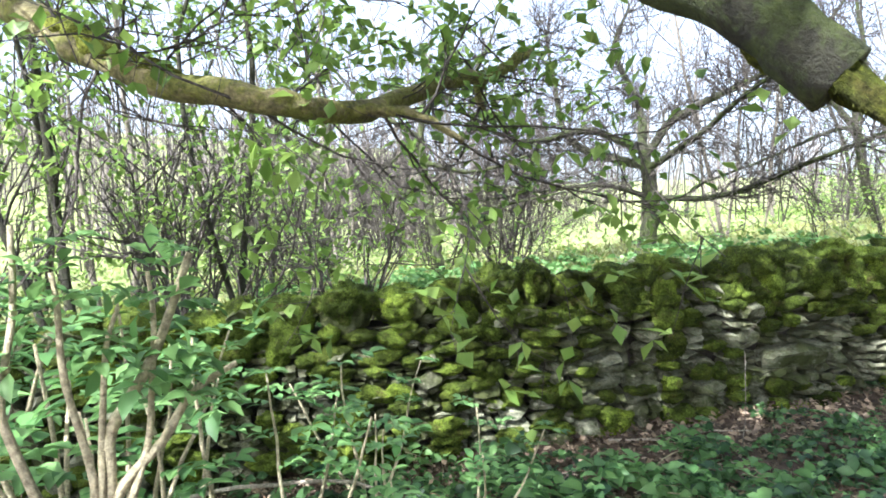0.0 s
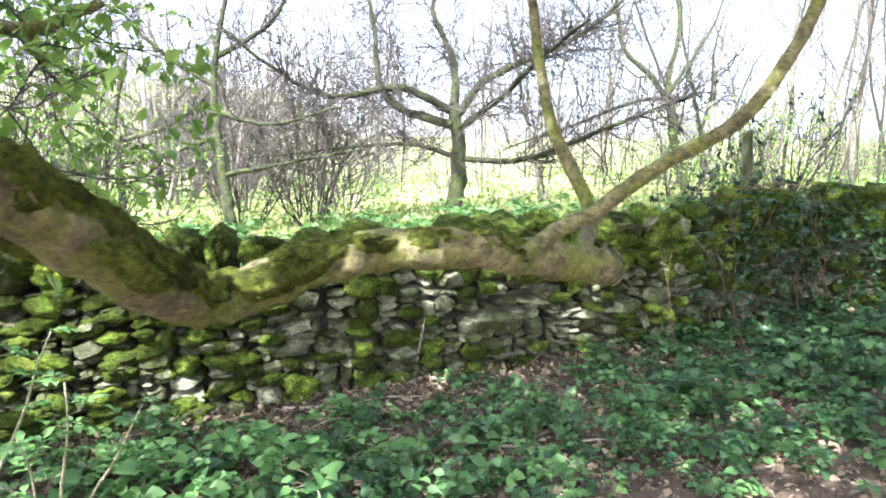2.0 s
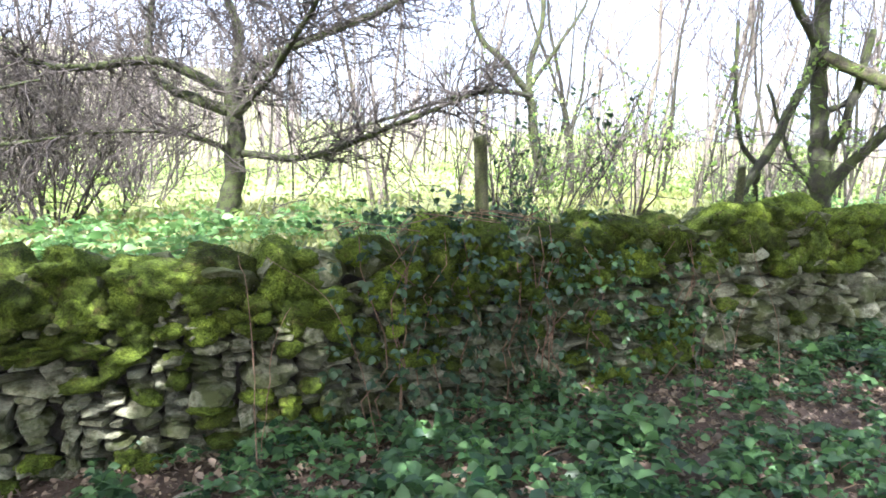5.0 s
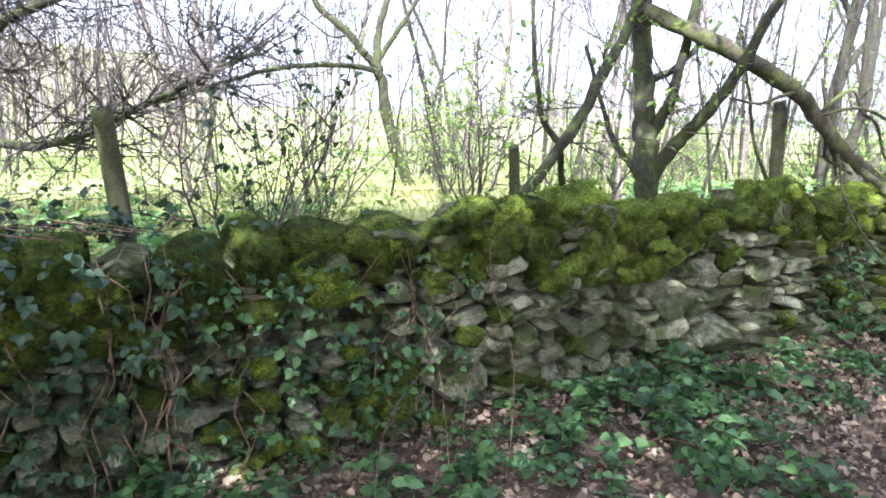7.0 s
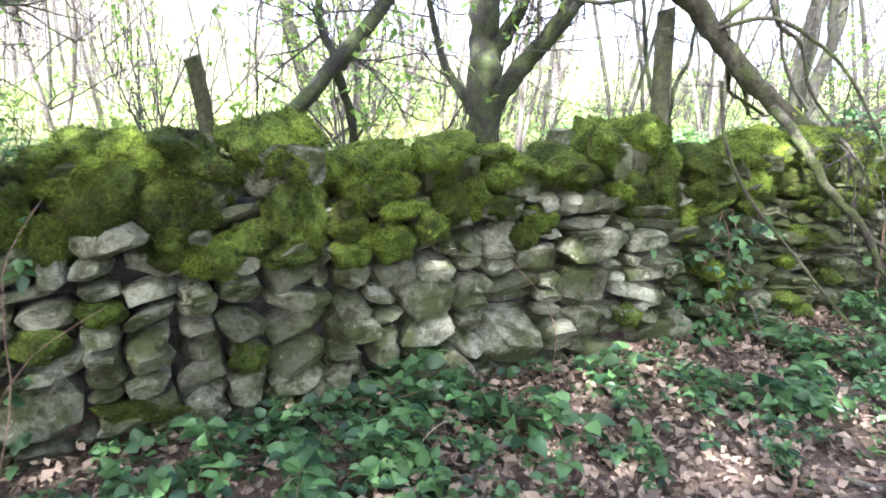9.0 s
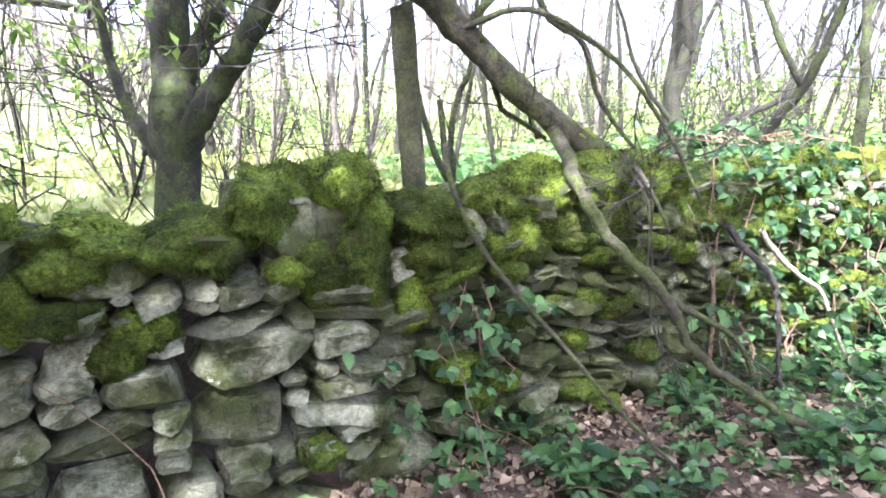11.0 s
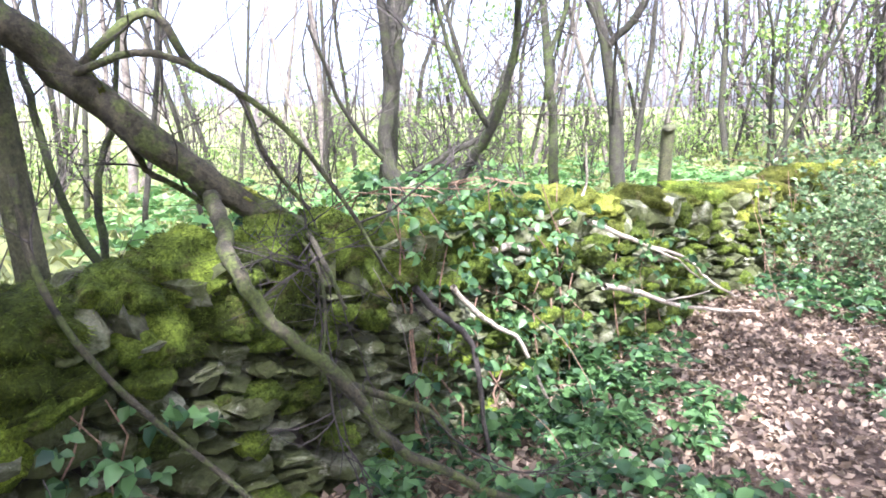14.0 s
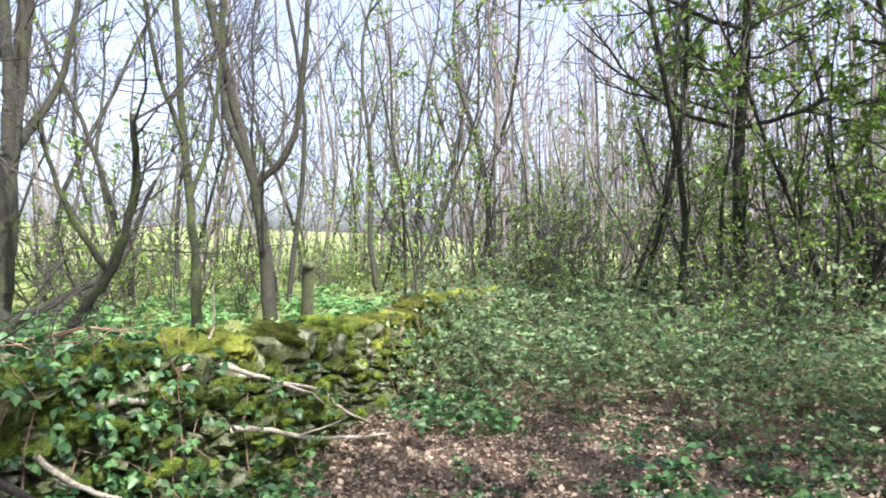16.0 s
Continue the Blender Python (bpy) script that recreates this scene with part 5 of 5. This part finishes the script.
# ---- ivy and bramble sprays on the wall ----
def creeper(x0, x1, z0, z1, count, size, mat, label, bow=0.1):
    xm = (x0 + x1) / 2
    base = face_point(xm, near_z(xm), 0.05)
    ob = thing("ivy", label, "ivy", "wall creepers", base)
    st, lv = Geo(), Geo()
    for i in range(max(3, count // 25)):
        x = rng.uniform(x0, x1)
        pts = [face_point(x + rng.gauss(0, 0.06), near_z(x) + z, 0.07 + rng.uniform(0, 0.04)) - base for z in np.linspace(0, z1, 7)]
        st.tube(pts, taper(7, 0.006, 0.003), 4, cap=False)
    for i in range(count):
        x = min(max(rng.gauss(xm, (x1 - x0) / 3.2), x0 - 0.1), x1 + 0.1)
        p = face_point(x, near_z(x) + rng.uniform(z0, z1), 0.07 + abs(rng.gauss(0, bow))) - base
        d = Vector((rng.gauss(0, 0.7), -0.5, -0.6)) + rand_dir(rng) * 0.5
        trifoliate(lv, rng, p, d, size * rng.uniform(0.55, 1.2))
    part("vine", st, CANE, ob)
    part("foliage", lv, mat, ob)


creeper(4.2, 5.5, 0.0, 1.1, 330, 0.06, IVY, "dark ivy and bramble hanging over the wall", 0.12)
creeper(5.4, 6.8, 0.0, 0.95, 230, 0.06, BRAMBLE, "green creeper climbing the wall's face", 0.08)
creeper(9.5, 10.2, 0.05, 0.7, 75, 0.06, BRAMBLE, "green creeper climbing the wall's face", 0.1)
creeper(11.1, 12.3, 0.0, 1.1, 240, 0.065, BRAMBLE, "bramble leaves smothering the wall", 0.14)
creeper(12.3, 13.6, 0.0, 0.75, 80, 0.06, BRAMBLE, "bramble leaves over the foot of the wall", 0.14)
creeper(15.3, 19.5, 0.0, 0.95, 380, 0.06, THICKET, "pale bramble leaves hiding the wall's end", 0.22)


def topping(x0, x1, count, size, mat, label):
    """Leaves that sprawl over the coping."""
    xm = (x0 + x1) / 2
    base = face_point(xm, top_z(xm) - 0.05, -0.1)
    ob = thing("ivy", label, "ivy", "wall creepers", base)
    st, lv = Geo(), Geo()
    for i in range(count // 14):
        x = rng.uniform(x0, x1)
        pts = [face_point(x + 0.12 * k * rng.uniform(-1, 1), top_z(x) + 0.02 + 0.13 * math.sin(k * 0.8), -0.35 + 0.15 * k) - base for k in range(4)]
        st.tube(pts, taper(4, 0.005, 0.003), 4, cap=False)
    for i in range(count):
        x, out = rng.gauss(xm, (x1 - x0) / 3.4), rng.uniform(-0.45, 0.12)
        z = top_z(x) + 0.04 + abs(rng.gauss(0, 0.07)) - (0.14 if out > 0.02 else 0)
        d = rand_dir(rng) + Vector((0, -0.3, 0.1))
        trifoliate(lv, rng, face_point(x, z, out) - base, d, size * rng.uniform(0.6, 1.2))
    part("vine", st, CANE, ob)
    part("foliage", lv, mat, ob)


topping(4.2, 5.7, 150, 0.06, IVY, "dark ivy sprawling over the mossy coping")
topping(11.0, 12.3, 170, 0.06, BRAMBLE, "green bramble sprawling over the coping")
briar = shrub(305, 1.25, 0.9, "dark-leaved briar standing behind the wall", IVY, 0.07, 7)
briar.matrix_basis = Matrix.Translation((5.85, 6.6, ground_z(5.85, 6.6)))


# ---- bare canes and dead stems ----
for i in range(16):
    x = rng.choice((rng.uniform(3.6, 5.2), rng.uniform(6.0, 6.9), rng.uniform(8.8, 15.0), rng.uniform(-3, 2)))
    out, h = rng.uniform(0.12, 0.75), rng.uniform(0.4, 1.15)
    dx = rng.gauss(0, 0.2)
    y = wall_y(x) - out
    pts = [(x, y, ground_z(x, y) - 0.03), (x + dx * 0.3 + rng.gauss(0, 0.04), y + out * 0.3, near_z(x) + h * 0.45), (x + dx * 0.7, y + out * 0.6, near_z(x) + h * 0.8), (x + dx * 1.5, y + min(out * 0.9, out - 0.05), near_z(x) + h)]
    stick("thin bare cane leaning against the wall", [(pts, rng.uniform(0.0025, 0.004), 0.0015)], rng.choice((CANE, CANE, BARK_PALE)))


# ---- leaf litter, grass ----
def loose_leaves(name, label, count, spot, size, mat):
    g = Geo()
    for i in range(count):
        x, y = spot()
        p = Vector((x, y, ground_z(x, y) + rng.uniform(0.003, 0.04)))
        a = rng.uniform(0, 6.28)
        d, up = Vector((math.cos(a), math.sin(a), rng.gauss(0.1, 0.45))), Vector((0, 0, 1)) + rand_dir(rng) * 1.0
        k = size * rng.choice((0.5, 0.7, 0.8, 1.0, 1.4))
        if rng.random() < 0.3:
            g.leaf(p, d, up, k, k * rng.uniform(0.5, 0.8), rng.uniform(0.1, 0.6), rng.uniform(-0.6, 0.9))
        else:
            g.small_leaf(p, d, up, k, k * rng.uniform(0.4, 0.9))
    tagged(new(name, g.mesh(name, mat)), label, "leaf litter", kind="stuff")


def litter_spot():
    x = rng.uniform(-4, 17) if rng.random() < 0.62 else rng.uniform(8.0, 16.0)
    return x, wall_y(x) - 0.05 - (3.2 if x < 9.5 else 5.5) * rng.random() ** 1.4


loose_leaves("leaf_litter", "curled brown dead leaves strewn over the ground", 84000, litter_spot, 0.04, LITTER)
clumps = [(rng.uniform(-12, 32), rng.uniform(7.5, 30), rng.uniform(0.25, 0.8), rng.uniform(0.2, 0.75)) for i in range(900)]
low = Geo()
for x, y, r, h in clumps:
    if y < wall_y(x) + 1.6 or (3.0 < x < 9.5 and rng.random() < 0.55):
        continue
    for i in range(26):
        a, s = rng.uniform(0, 6.28), rng.random() ** 0.5
        px, py = x + r * s * math.cos(a), y + r * s * math.sin(a)
        p = Vector((px, py, ground_z(px, py) + h * rng.random() * (1 - 0.6 * s)))
        k = rng.uniform(0.05, 0.1) * (1 + 0.03 * y)
        low.small_leaf(p, rand_dir(rng), Vector((0, 0, 1)) + rand_dir(rng) * 0.8, k, k * 0.6)
tagged(new("undergrowth", low.mesh("undergrowth", HERB)), "low fresh green undergrowth under the trees", "undergrowth", kind="stuff")
blades = Geo()
for i in range(30000):
    x = rng.uniform(-10, 30)
    s = 0.45 + 9 * rng.random() ** 1.8
    y = wall_y(x) + s
    p = Vector((x, y, ground_z(x, y) - 0.01))
    d = Vector((rng.gauss(0, 0.4), rng.gauss(0, 0.4), 1)).normalized()
    h, w = rng.uniform(0.06, 0.16) * (1 + s * 0.03), Vector((rng.gauss(0, 1), rng.gauss(0, 1), 0)).normalized() * 0.006 * (1 + s * 0.1)
    b = len(blades.v)
    blades.v += [p - w, p + w, p + d * h * 0.6 + w * 0.7, p + d * h + Vector((d.x, d.y, -0.2)) * h * 0.4]
    blades.f.append((b, b + 1, b + 2, b + 3))
tagged(new("grass", blades.mesh("grass", GRASS)), "fresh green grass and herbs beyond the wall", "grass", kind="stuff")


# ---- the wood far off ----
def far_wood(label, count, spot, h0, h1):
    """Distant thin stems with a spray of twigs, past counting."""
    g = Geo()
    for i in range(count):
        x, y = spot()
        z, h = ground_z(x, y) - 0.2, rng.uniform(h0, h1)
        p = Vector((x, y, z))
        lean = Vector((rng.gauss(0, 0.06), rng.gauss(0, 0.06), 1))
        top = p + lean * h
        g.tube([p, p.lerp(top, 0.5) + rand_dir(rng) * 0.15, top], [0.07, 0.05, 0.015], 3, cap=False)
        for k in range(13):
            a = rng.uniform(0.1, 0.98)
            q = p.lerp(top, a)
            d = (rand_dir(rng) + Vector((0, 0, 0.7))).normalized() * h * rng.uniform(0.08, 0.22)
            g.tube([q, q + d * 0.6 + rand_dir(rng) * 0.15, q + d], [0.022, 0.016, 0.008], 3, cap=False)
    # no haze in the air; the pale twig colour stands for it
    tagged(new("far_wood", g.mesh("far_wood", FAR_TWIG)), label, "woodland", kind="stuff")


def north_spot():
    x = rng.uniform(-60, 70)
    return x, rng.uniform(38, 110)


def east_spot():
    return 28 + 60 * rng.random() ** 1.6, rng.uniform(-30, 15)


def west_spot():
    return rng.uniform(-60, 4), 24 + 70 * rng.random()


far_wood("bare wood beyond the meadow, paled to stand for haze", 520, north_spot, 5, 10)
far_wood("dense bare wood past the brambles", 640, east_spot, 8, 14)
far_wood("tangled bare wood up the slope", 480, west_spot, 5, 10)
